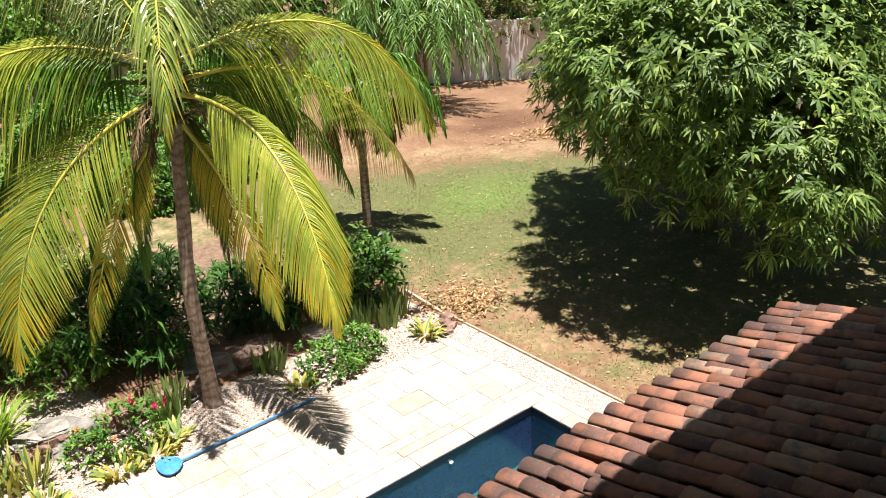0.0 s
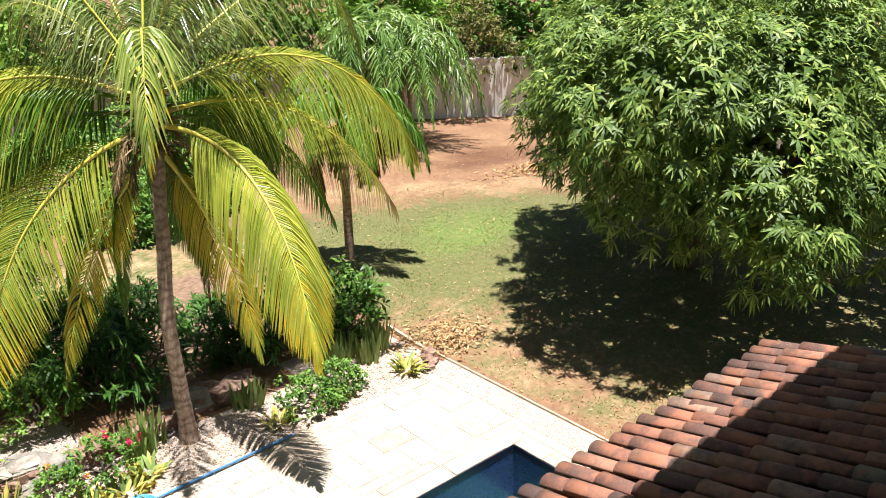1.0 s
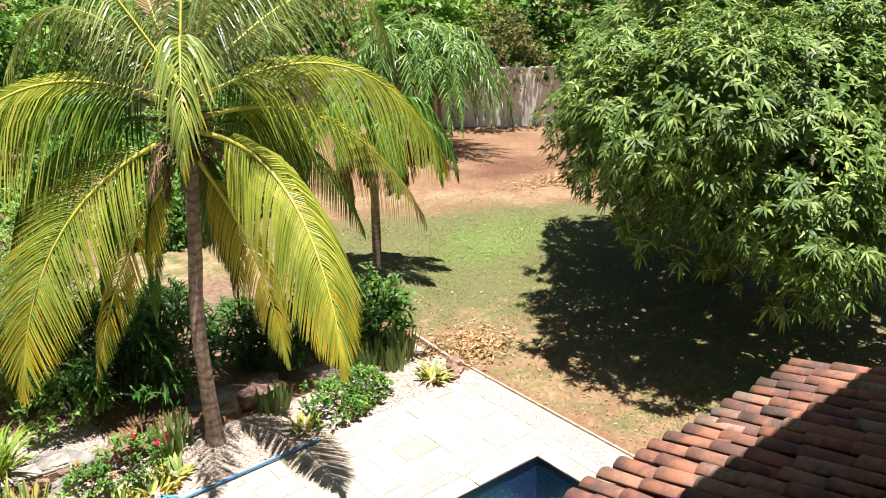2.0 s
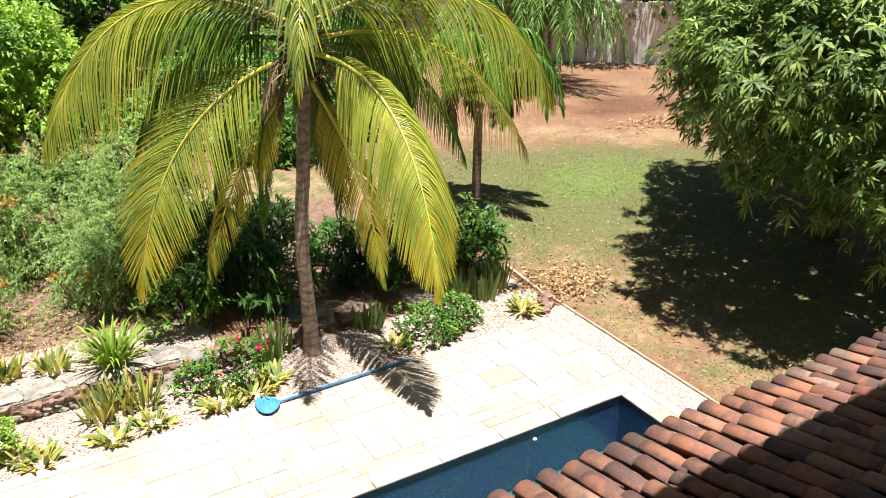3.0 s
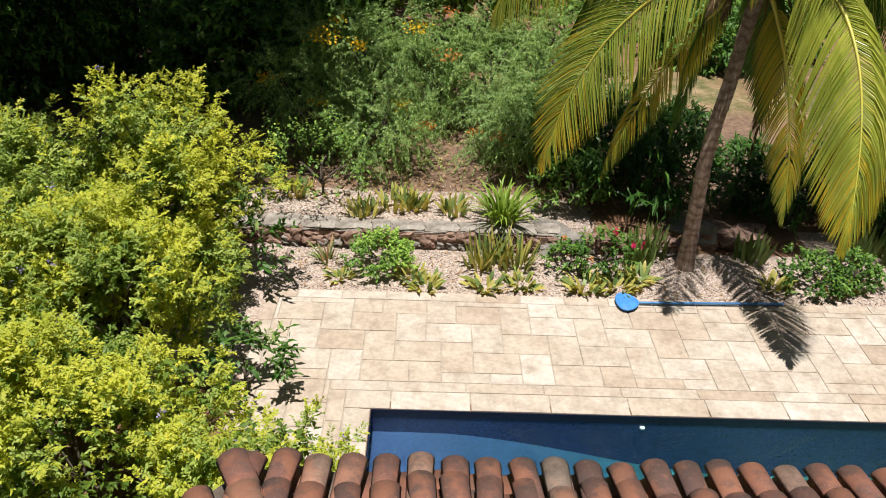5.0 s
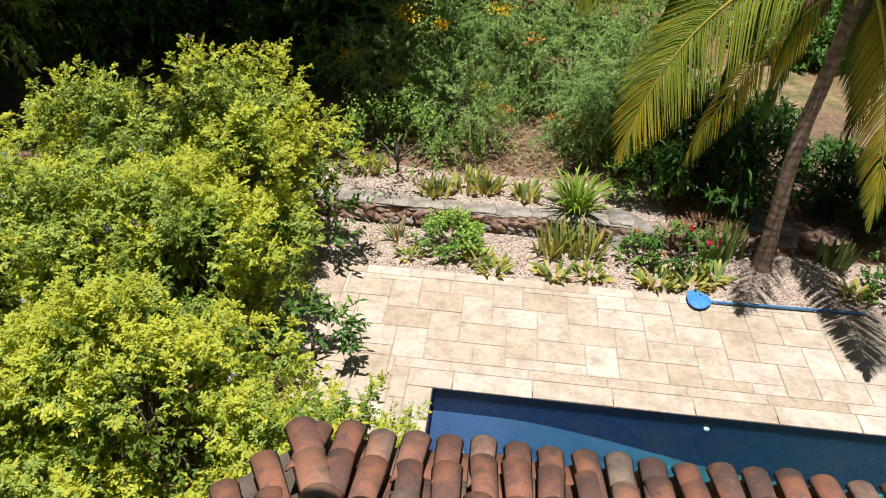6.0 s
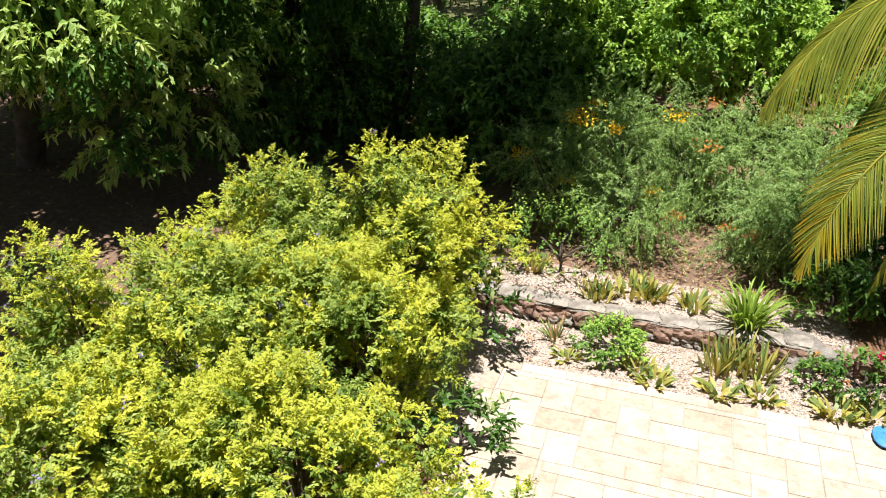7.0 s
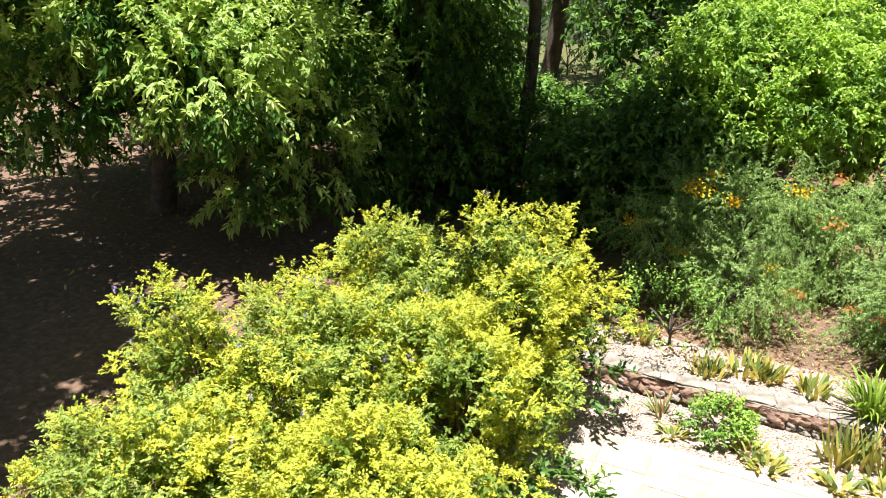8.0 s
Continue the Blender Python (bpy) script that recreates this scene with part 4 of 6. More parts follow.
def build_mango():
    rng = np.random.default_rng(21)
    at = on_ground(15.4, 2.2)
    t = thing("mango_tree", "broad mango tree with dense glossy drooping leaves on grass", "tree", at)
    v, q = tube(bezier((0, 0, -0.2), (0.1, 0.05, 1.0), (0, 0, 2.2), 12), np.linspace(0.34, 0.22, 12), 12, 0.05, 4)
    part("trunk", mesh_np("trunk", v, q, M_bark, smooth=True), t)
    lumps = MANGO
    for k, (c, r) in enumerate(lumps):
        part("limb", limb_mesh((0, 0, 1.9), c, 0.13, 0.03, 60 + k), t)
    v, q = whorl_crown(lumps, 11000, rng, 10, 0.19, 0.04, 0.14, -0.9, 2, hollow=-0.2)
    # inner leaves hidden in the crown, added so that its shade turns solid
    v2, q2 = whorl_crown([(c, np.array(r) * 0.8) for c, r in lumps], 9500, rng, 5, 0.17, 0.055, 0.5, -0.9, 2)
    v3, q3 = whorl_crown([(c, np.array(r) * 0.55) for c, r in lumps], 1500, rng, 4, 0.34, 0.15, 0.6, -0.95, 2)
    v, q = joined([(v, q), (v2, q2), (v3, q3)])
    part("crown", mesh_np("crown", v, q, M_mango), t)


MANGO = [((0.3, 0.3, 4.2), (3.0, 2.8, 2.2)), ((-2.9, -0.1, 4.2), (1.8, 1.8, 1.8)), ((-2.8, -1.2, 3.2), (1.8, 1.8, 1.5)), ((-1.7, -3.0, 3.2), (1.6, 1.6, 1.4)), ((-2.0, -2.3, 4.6), (2.0, 1.9, 1.3)),
         ((-1.2, 1.6, 3.6), (1.4, 1.4, 1.8)), ((0.6, 2.8, 3.8), (1.7, 1.7, 1.9)), ((2.8, 1.6, 4.4), (2.4, 2.2, 2.2)), ((0.2, -3.6, 3.0), (2.2, 1.9, 1.9)),
         ((2.6, -2.4, 3.4), (2.4, 2.2, 2.1)), ((-0.7, 0.0, 6.0), (1.7, 1.6, 1.5)), ((1.4, 1.2, 7.2), (2.2, 2.0, 1.7)), ((-0.4, -2.2, 5.0), (1.6, 1.5, 1.3)), ((2.4, -0.8, 6.4), (2.2, 2.0, 1.8)),
         ((-2.9, -2.8, 3.65), (1.8, 1.7, 1.4)), ((-4.5, -2.2, 4.7), (1.2, 1.2, 1.0)), ((-4.7, -1.2, 4.2), (1.1, 1.1, 0.9)), ((-3.6, -3.7, 2.7), (0.9, 0.9, 1.15))]
build_mango()


def spray_crown(lumps, count, rng, foot_at, reach, twigs, leaves, leaf_len, leaf_wid):
    """Arching branchlets that stand out of a shrub, each with flat feathery side twigs. Returns corners, quads and a number a quad: its age class."""
    p, out = crown_points(lumps, count, rng, 0.2, -0.5, 0.22, 0.6)
    holes = np.array([noise.noise((Vector(x) + foot_at) * 1.25) for x in p])
    p, out = p[holes > -0.34], out[holes > -0.34]
    n = len(p)
    g = unit(out * 0.8 + np.array([0, 0, 0.6]) + 0.4 * rand_unit(n, rng))
    ln = reach * (0.55 + 0.8 * rng.random(n) ** 1.5)
    lat = unit(np.cross(g, np.array([0, 0, 1.0]) + 0.3 * rand_unit(n, rng)))
    patch = np.array([noise.noise((Vector(x) + foot_at) * 0.8) + 0.5 * noise.noise((Vector(x) + foot_at) * 2.6) for x in p])
    f = np.linspace(0.0, 1.0, twigs)
    foot = p[:, None] + g[:, None] * (ln[:, None] * f)[..., None]
    foot[..., 2] -= 0.22 * ln[:, None] * f ** 2
    turn = (np.arange(twigs) * 2.4)[None] + 6.28 * rng.random(n)[:, None]
    oth = np.cross(g, lat)
    round_ = lat[:, None] * np.cos(turn)[..., None] + oth[:, None] * np.sin(turn)[..., None]
    tw = unit(g[:, None] * (0.5 + 0.7 * f)[None, :, None] + 0.75 * round_ + 0.2 * rng.normal(size=(n, twigs, 3)))
    tl = (0.17 * (1.1 - 0.5 * f))[None] * (0.7 + 0.6 * rng.random((n, twigs)))
    m = np.linspace(0.12, 1.0, leaves)
    base = foot[:, :, None] + tw[:, :, None] * (tl[..., None] * m)[..., None]
    base[..., 2] -= 0.12 * tl[..., None] * m ** 2
    flat = unit(np.cross(tw, np.array([0, 0, 1.0]) + 0.35 * rng.normal(size=tw.shape)))
    sgn = np.where(np.arange(leaves) % 2, 1.0, -1.0)
    way = unit(tw[:, :, None] * 0.6 + flat[:, :, None] * sgn[None, None, :, None] * 0.8 + 0.22 * rng.normal(size=base.shape))
    base, way = base.reshape(-1, 3), way.reshape(-1, 3)
    side = unit(np.cross(way, np.array([0, 0, 1.0]) + 0.45 * rand_unit(len(way), rng)))
    size = (0.7 + 0.6 * rng.random(len(way)))[:, None]
    end = base + way * leaf_len * size
    end[:, 2] -= 0.2 * leaf_len * size[:, 0]
    mid = base + way * leaf_len * size * 0.45
    v = np.stack([base, mid + side * leaf_wid * size / 2, end, mid - side * leaf_wid * size / 2], 1).reshape(-1, 3)
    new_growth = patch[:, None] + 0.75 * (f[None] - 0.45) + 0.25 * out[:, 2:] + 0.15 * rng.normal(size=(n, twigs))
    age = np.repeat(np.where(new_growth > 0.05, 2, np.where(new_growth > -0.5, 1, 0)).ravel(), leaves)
    return v, np.arange(4 * len(base)).reshape(-1, 4), age, p, out


def golden_shrub(x, y, r, h, n, seed):
    rng = np.random.default_rng(seed)
    t = thing("golden_shrub", "dense golden-green flowering shrub, unclipped, beside the paving", "shrub", on_ground(x, y), "golden hedge shrubs")
    v, q = tube(bezier((0, 0, -0.15), (0.03, 0.02, 0.25), (0, 0, 0.5), 8), np.linspace(0.06, 0.04, 8), 8, 0.04, seed)
    part("trunk", mesh_np("trunk", v, q, M_bark, smooth=True), t)
    lumps = [((0, 0, h * 0.34), (r * 0.58, r * 0.58, h * 0.32))]
    for i in range(13):                              # mounds of growth with hollows between them
        a, e = 2.4 * i + rng.random(), math.asin(min(0.98, 0.08 + 0.9 * (i + 0.5) / 13))
        far_out = rng.uniform(0.58, 0.9)
        c = (r * far_out * math.cos(e) * math.cos(a), r * far_out * math.cos(e) * math.sin(a), h * (0.22 + 0.58 * math.sin(e)))
        lr = r * (0.18 + 0.18 * rng.random())
        lumps.append((c, (lr, lr, lr * (0.9 + 0.5 * rng.random()))))
    for k, (c, rr) in enumerate(lumps[1:]):
        part("limb", limb_mesh((0, 0, 0.45), c, 0.028, 0.008, seed + k, 5), t)
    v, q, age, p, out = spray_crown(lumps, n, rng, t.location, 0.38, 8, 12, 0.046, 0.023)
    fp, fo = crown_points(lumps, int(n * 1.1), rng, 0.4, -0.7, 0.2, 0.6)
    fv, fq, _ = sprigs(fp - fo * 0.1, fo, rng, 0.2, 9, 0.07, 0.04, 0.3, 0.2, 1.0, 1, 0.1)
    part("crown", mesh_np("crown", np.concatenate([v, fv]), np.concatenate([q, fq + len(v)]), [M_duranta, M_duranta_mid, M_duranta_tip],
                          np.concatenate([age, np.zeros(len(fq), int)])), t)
    sel = rng.choice(np.nonzero(out[:, 2] > 0.2)[0], size=7, replace=False)
    bp = np.repeat(p[sel] + out[sel] * 0.3 + np.array([0, 0, 0.12]), 16, 0) + 0.022 * rng.normal(size=(7 * 16, 3))
    d = rand_unit(len(bp), rng)
    fv, fq = blades(bp, d, np.cross(d, rand_unit(len(d), rng)), 0.02, 0.016, 0.2, 2, (0.3, 1.0, 0.3))
    tagged(part("blossom", mesh_np("blossom", fv, fq, M_purple), t, "small pale purple blossoms"), kind="stuff")


HEDGE = [(-2.85, 2.2, 1.2, 3.35, 620), (-4.3, 1.9, 1.15, 2.75, 440), (-2.75, 0.5, 1.15, 2.4, 460), (-4.6, -0.4, 1.3, 2.5, 460), (-5.3, -1.0, 0.85, 3.1, 280), (-2.5, -1.6, 1.3, 2.05, 560),
         (-4.5, -2.5, 1.5, 2.15, 480), (-0.85, -2.1, 0.75, 1.75, 220), (-2.7, -4.2, 1.5, 2.1, 420), (-3.7, 0.9, 1.0, 2.4, 300), (-4.9, 0.9, 0.9, 2.35, 260)]
for k, (x, y, r, h, n) in enumerate(HEDGE):
    golden_shrub(x, y, r, h, n, 300 + 17 * k)

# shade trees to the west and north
# M_spray on the shoot ends paints sunlit leaves over the dark ones
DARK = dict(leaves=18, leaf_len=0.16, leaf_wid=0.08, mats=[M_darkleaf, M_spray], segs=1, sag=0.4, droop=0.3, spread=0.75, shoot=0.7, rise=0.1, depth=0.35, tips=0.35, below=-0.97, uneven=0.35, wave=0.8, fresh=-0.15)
SHADE = [(-12.9, 6.0, 10.2, 4.2, 13500), (-9.4, 10.2, 9.0, 2.8, 8000), (-2.8, 15.6, 9.0, 3.0, 3000), (-15.5, 14.5, 10.0, 4.8, 2400), (-14.8, 19.5, 10.5, 4.4, 2400), (-12.2, -2.7, 13.0, 3.9, 12000),
         (-3.6, 21.5, 9.0, 3.8, 2000), (-9.98, 24.0, 13.0, 4.6, 2000), (-6.3, 10.8, 13.0, 3.3, 7000)]
for k, (x, y, h, r, n) in enumerate(SHADE):
    rng = np.random.default_rng(400 + k)
    lumps = [((0, 0, h * 0.55), (r * 0.5, r * 0.5, h * 0.3))]
    for ring, (far_out, up, m) in enumerate(((0.92, 0.35, 9), (0.74, 0.47, 8), (0.5, 0.62, 6), (0.22, 0.82, 4))):
        for a in np.arange(m) * 2 * math.pi / m + rng.random():
            e = far_out * (0.85 + 0.3 * rng.random())
            w = r * (0.2 + 0.12 * rng.random())
            lumps.append(((r * e * math.cos(a), r * e * math.sin(a), h * (up + 0.16 * (rng.random() - 0.5))), (w, w, h * 0.05)))
    look_of = dict(DARK, segs=1, leaves=20, leaf_len=0.125, leaf_wid=0.062) if k < 2 else dict(DARK, segs=0, leaf_wid=0.11)
    # the crowns of 5 and 8 are unseen, added to shade ground and bed
    if k in (5, 7, 8):                                     # a tall bare trunk with its crown high up
        lumps = [((c[0], c[1], c[2] + 3.6), rr) for c, rr in lumps]
    if k in (2, 4, 6):                            # umbrella lumps above the view, added to shade their skirts; no painted sunlit leaf
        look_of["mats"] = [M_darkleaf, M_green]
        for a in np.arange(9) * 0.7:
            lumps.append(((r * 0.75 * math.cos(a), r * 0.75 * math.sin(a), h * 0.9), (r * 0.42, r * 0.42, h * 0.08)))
    if k == 0:                                       # upper canopy above the view, added to shade the ground
        lumps += [((0.8 + 1.5 * math.cos(a), 0.4 + 1.5 * math.sin(a), h * 0.96), (1.6, 1.6, 0.5)) for a in np.arange(5) * 1.26]
    if k in (0, 1):                                  # inner lumps hidden by the outer sprays, added to deepen the shade below
        for ring, m in ((0.15, 3), (0.42, 6)):
            lumps += [((r * ring * math.cos(a), r * ring * math.sin(a), h * (0.7 - 0.12 * ring)), (r * 0.24, r * 0.24, h * 0.06)) for a in np.arange(m) * 2 * math.pi / m]
    if k == 8:                                       # unseen crown moved out over the bed to shade the shrubs
        lumps = [((c[0] + 1.9, c[1] - 4.5, c[2]), rr) for c, rr in lumps]
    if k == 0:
        # this tree gets a larger share of the painted sunlit leaf
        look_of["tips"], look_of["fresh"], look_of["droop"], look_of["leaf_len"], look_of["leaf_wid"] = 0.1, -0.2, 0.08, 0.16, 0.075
        lumps += [((4.3, -0.1, 2.1), (0.75, 0.75, 0.8)), ((4.0, -0.5, 2.9), (0.7, 0.7, 0.6)), ((0.5, -2.6, 2.9), (0.5, 0.5, 0.7)), ((3.2, -1.2, 3.4), (0.9, 0.9, 0.4)), ((0.5, -3.0, 4.5), (1.4, 1.4, 0.35)), ((4.1, -0.5, 4.3), (1.3, 1.2, 0.35)), ((2.3, -1.9, 4.6), (1.4, 1.3, 0.35))]
    if k == 1:
        look_of["mats"] = [M_darkleaf, M_green]
    if k in (0, 1, 3):
        for a in (4.3, 5.9) if k == 0 else (4.2, 5.2, 5.9):                    # long hanging branches towards the garden
            lumps.append(((r * 0.95 * math.cos(a), r * 0.95 * math.sin(a), h * 0.22), (r * 0.13, r * 0.13, h * 0.12)))
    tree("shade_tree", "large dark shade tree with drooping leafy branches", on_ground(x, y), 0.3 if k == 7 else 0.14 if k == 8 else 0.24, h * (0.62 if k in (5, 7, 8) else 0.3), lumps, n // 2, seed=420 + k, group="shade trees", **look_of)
for k, (x, y, h, r) in enumerate([(-3.4, 10.4, 2.4, 1.6), (-2.6, 12.4, 3.0, 1.8), (-9.5, 12.5, 3.0, 2.2), (-13.5, 11.0, 3.0, 2.2), (-6.5, 14.5, 2.0, 2.2), (-17.5, 8.0, 3.0, 2.4), (-12.0, 16.0, 3.4, 2.6),
                                  (3.4, 12.0, 1.6, 1.3), (-7.5, 12.2, 2.6, 2.0), (-5.9, 11.4, 2.6, 1.6), (-8.8, 15.5, 2.2, 2.2), (-3.3, 9.0, 2.4, 1.3), (-2.3, 10.3, 3.0, 1.4), (-7.9, 9.6, 1.8, 1.5), (-10.3, 28.0, 3.2, 2.8), (7.0, 16.5, 2.0, 2.0), (10.0, 18.5, 2.2, 2.0), (12.8, 20.0, 2.2, 2.0), (7.6, 13.4, 1.0, 1.3), (9.6, 14.4, 1.0, 1.2)]):
    lumps = [((0, 0, h * 0.5), (r * 0.85, r * 0.85, h * 0.5))] + [((r * 0.6 * math.cos(a), r * 0.6 * math.sin(a), h * 0.45), (r * 0.5, r * 0.5, h * 0.4)) for a in np.arange(6) * 1.05]
    tree("understory_shrub", "dark leafy undergrowth in the shade of trees", on_ground(x, y), 0.04, 0.4, lumps, 1050, 0.4, 10, 0.16, 0.085, [M_darkleaf, M_green], 470 + k, category="shrub", segs=0,
         group="undergrowth", droop=0.3)

for k, (x, y, h, r) in enumerate([(-0.7, 12.0, 4.9, 2.3), (1.2, 12.3, 4.2, 1.8)]):
    rng = np.random.default_rng(490 + k)
    lumps = [((0, 0, h * 0.5), (r * 0.6, r * 0.6, h * 0.36))]
    for i in range(20):                              # layered billows with gaps between them
        a, e = 2.4 * i + rng.random(), math.asin(min(0.97, -0.25 + 1.2 * (i + 0.5) / 20))
        w = r * (0.2 + 0.16 * rng.random())
        lumps.append(((r * 0.8 * math.cos(e) * math.cos(a), r * 0.8 * math.cos(e) * math.sin(a), h * (0.5 + 0.42 * math.sin(e))), (w, w, w * 0.7)))
    tree("light_green_tree", "bushy bright green tree behind flowering shrubs", on_ground(x, y), 0.14, 1.0, lumps, (4400, 3000)[k], 0.3, 12, 0.11, 0.06, [M_green, M_lightleaf], 500 + k,
         group="light green trees", segs=1, tips=0.12, fresh=-0.2, uneven=0.35, wave=0.7, depth=0.3, droop=0.2)

# trees beyond the wall
for k, (x, y, h, r) in enumerate([(19.0, 27.0, 7, 3.6), (25.5, 24.0, 7.5, 3.4), (31.0, 20.5, 8, 4.2), (13.0, 31.0, 8, 4.4), (6.0, 33.0, 8, 4.5), (-1.0, 34.0, 9, 5.0), (37.0, 15.0, 8, 4.5), (22.4, 21.6, 6.0, 2.4), (16.0, 25.5, 7, 3.2), (10.0, 28.5, 6.5, 3.2), (28.5, 19.0, 6.0, 2.4), (1.2, 25.0, 6.5, 3.2), (5.0, 23.0, 5.5, 2.8)]):
    lumps = [((0, 0, h * 0.58), (r * 0.8, r * 0.8, h * 0.38))] + [((r * 0.6 * math.cos(a), r * 0.6 * math.sin(a), h * (0.35 + 0.12 * (i % 3))), (r * 0.45, r * 0.45, h * 0.2))
                                                                for i, a in enumerate(np.arange(7) * 0.9 + k)]
    tree("boundary_tree", "leafy green tree behind the boundary wall", on_ground(x, y), 0.2, h * 0.3, lumps, 1150, 0.5, 9, 0.29, 0.19, [M_green if k % 2 else M_darkleaf, M_green], 540 + k,
         group="boundary trees", tips=0.7, segs=0)

lumps = [((0.2, 0, 3.2), (1.5, 1.3, 0.9)), ((-0.9, 0.4, 2.6), (0.9, 0.9, 0.6)), ((1.2, -0.4, 2.7), (0.9, 0.8, 0.6)), ((0.3, 0.2, 4.2), (1.1, 1.1, 0.7))]
tree("olive_tree", "thin brownish-green tree overhanging the grey wall", on_ground(24.7, 19.4), 0.08, 1.6, [((c[0] - 0.6, c[1] - 0.7, c[2] - 0.15), r) for c, r in lumps], 1100, 0.5, 9, 0.14, 0.07, [M_olive], 560, depth=0.9, uneven=0.5)

# feathery flowering shrubs, with their blossoms: place, spread and kind
BLOSSOM = [((-1.34, 7.2, 2.03), 0.16, "Y"), ((0.25, 7.6, 2.1), 0.1, "Y"), ((-0.7, 7.2, 1.89), 0.09, "Y"), ((-2.3, 7.0, 1.34), 0.11, "Y"), ((-1.1, 7.7, 2.17), 0.07, "Y"),
           ((0.82, 7.2, 1.77), 0.13, "O"), ((0.81, 8.0, 2.3), 0.1, "O"), ((1.69, 5.75, 0.9), 0.08, "O"), ((0.44, 6.6, 0.72), 0.1, "O"), ((-1.4, 6.55, 1.1), 0.08, "Y"),
           ((0.06, 6.55, 1.1), 0.08, "Y"), ((0.5, 6.0, 0.97), 0.07, "O"), ((1.22, 5.6, 1.07), 0.07, "O")]
FEATHER = [(-1.5, 6.6, 1.7, 0.8, 1200), (-0.2, 5.75, 1.4, 0.66, 1000), (-0.6, 7.6, 2.1, 0.8, 1300), (0.55, 7.9, 2.1, 0.75, 1200), (2.05, 5.9, 1.35, 0.5, 800),
           (2.5, 6.2, 1.7, 0.8, 1300), (1.7, 8.0, 2.2, 0.85, 1300), (2.9, 8.3, 1.9, 0.75, 1100), (-1.7, 8.6, 2.1, 0.85, 1100), (0.75, 7.7, 1.9, 0.55, 800)]
feathery = []
for k, (x, y, h, r, n) in enumerate(FEATHER):
    rng = np.random.default_rng(600 + k)
    lumps = [((0, 0, h * 0.55), (r * 0.7, r * 0.7, h * 0.38))] + [((r * 0.7 * math.cos(a), r * 0.7 * math.sin(a), h * (0.3 + 0.45 * rng.random())), (r * 0.38, r * 0.38, h * 0.2))
                                                                for a in np.arange(9) * 0.7]
    feathery.append(tree("flowering_shrub", "feathery grey-green shrub with yellow and orange blossoms", on_ground(x, y), 0.04, 0.4, lumps, int(n * 0.5), 0.5, 46, 0.055, 0.016, [M_feather], 610 + k,
                         category="shrub", group="feathery shrubs", segs=0, spread=1.0, depth=0.55, below=-0.9, uneven=0.6, wave=0.5, droop=0.45))
for k, (c, w, kind) in enumerate(BLOSSOM):
    rng = np.random.default_rng(650 + k)
    owner = min(range(len(FEATHER)), key=lambda i: (FEATHER[i][0] - c[0]) ** 2 + (FEATHER[i][1] - c[1]) ** 2)
    at = np.array(c) + np.array([0.05, -0.55, 0.19]) - np.array(on_ground(*FEATHER[owner][:2]))
    n = int((850 if kind == "Y" else 420) * w)
    bp = at + np.stack([w * rng.normal(size=n), w * rng.normal(size=n), 0.45 * w * rng.normal(size=n)], -1)
    d = unit(rng.normal(size=bp.shape) + np.array([0, 0, 0.5]))
    v, q = blades(bp, d, np.cross(d, rand_unit(n, rng)), 0.045, 0.034, 0.2, 2, (0.3, 1.0, 0.4))
    tagged(part("blossom", mesh_np("blossom", v, q, M_yellow if kind == "Y" else M_orange), feathery[owner], "clustered yellow blossoms" if kind == "Y" else "clustered orange blossoms"), kind="stuff")
    v, q = tube(bezier(at * np.array([0.8, 0.8, 0.6]), at * np.array([0.92, 0.92, 0.8]), at, 6), np.linspace(0.012, 0.005, 6), 5)
    part("flower_stalk", mesh_np("flower_stalk", v, q, M_feather, smooth=True), feathery[owner])


# ---------- bed plants ----------
def rosette(name, label, at, count, length, width, mats, seed, spread=0.5, area=0.2, sag=0.25, group="", category="plant", shape=(0.7, 1.0, 0.85, 0.05), single=False):
    """Upright strap or sword leaves that spring from the soil."""
    rng = np.random.default_rng(seed)
    t = thing(name, label, category, at, group)
    a = rng.random(count) * 2 * np.pi
    rr = area * np.sqrt(rng.random(count))
    base = np.stack([rr * np.cos(a), rr * np.sin(a), -0.02 + 0 * a], -1)
    b = a + rng.normal(0, 0.6, count)
    tilt = spread * (0.25 + rng.random(count))
    way = unit(np.stack([np.cos(b) * tilt, np.sin(b) * tilt, np.ones(count)], -1))
    side = np.stack([-np.sin(b), np.cos(b), 0 * b], -1) + 0.4 * rng.normal(size=(count, 3))
    v, q = blades(base, way, side, length * (0.6 + 0.55 * rng.random(count)), width, sag, 4, shape)
    if isinstance(mats, list):
        for k, m in enumerate(mats):
            sel = (np.arange(len(q)) // 4) % len(mats) == k
            tagged(part("leaf_tuft", mesh_np("leaf_tuft", v, q[sel], m), t), kind="stuff")
    elif single:
        for k in range(count):
            part("leaf", mesh_np("leaf", v[k * 10:k * 10 + 10], q[:4], mats), t)
    else:
        tagged(part("leaf_tuft", mesh_np("leaf_tuft", v, q, mats), t), kind="stuff")
    return t


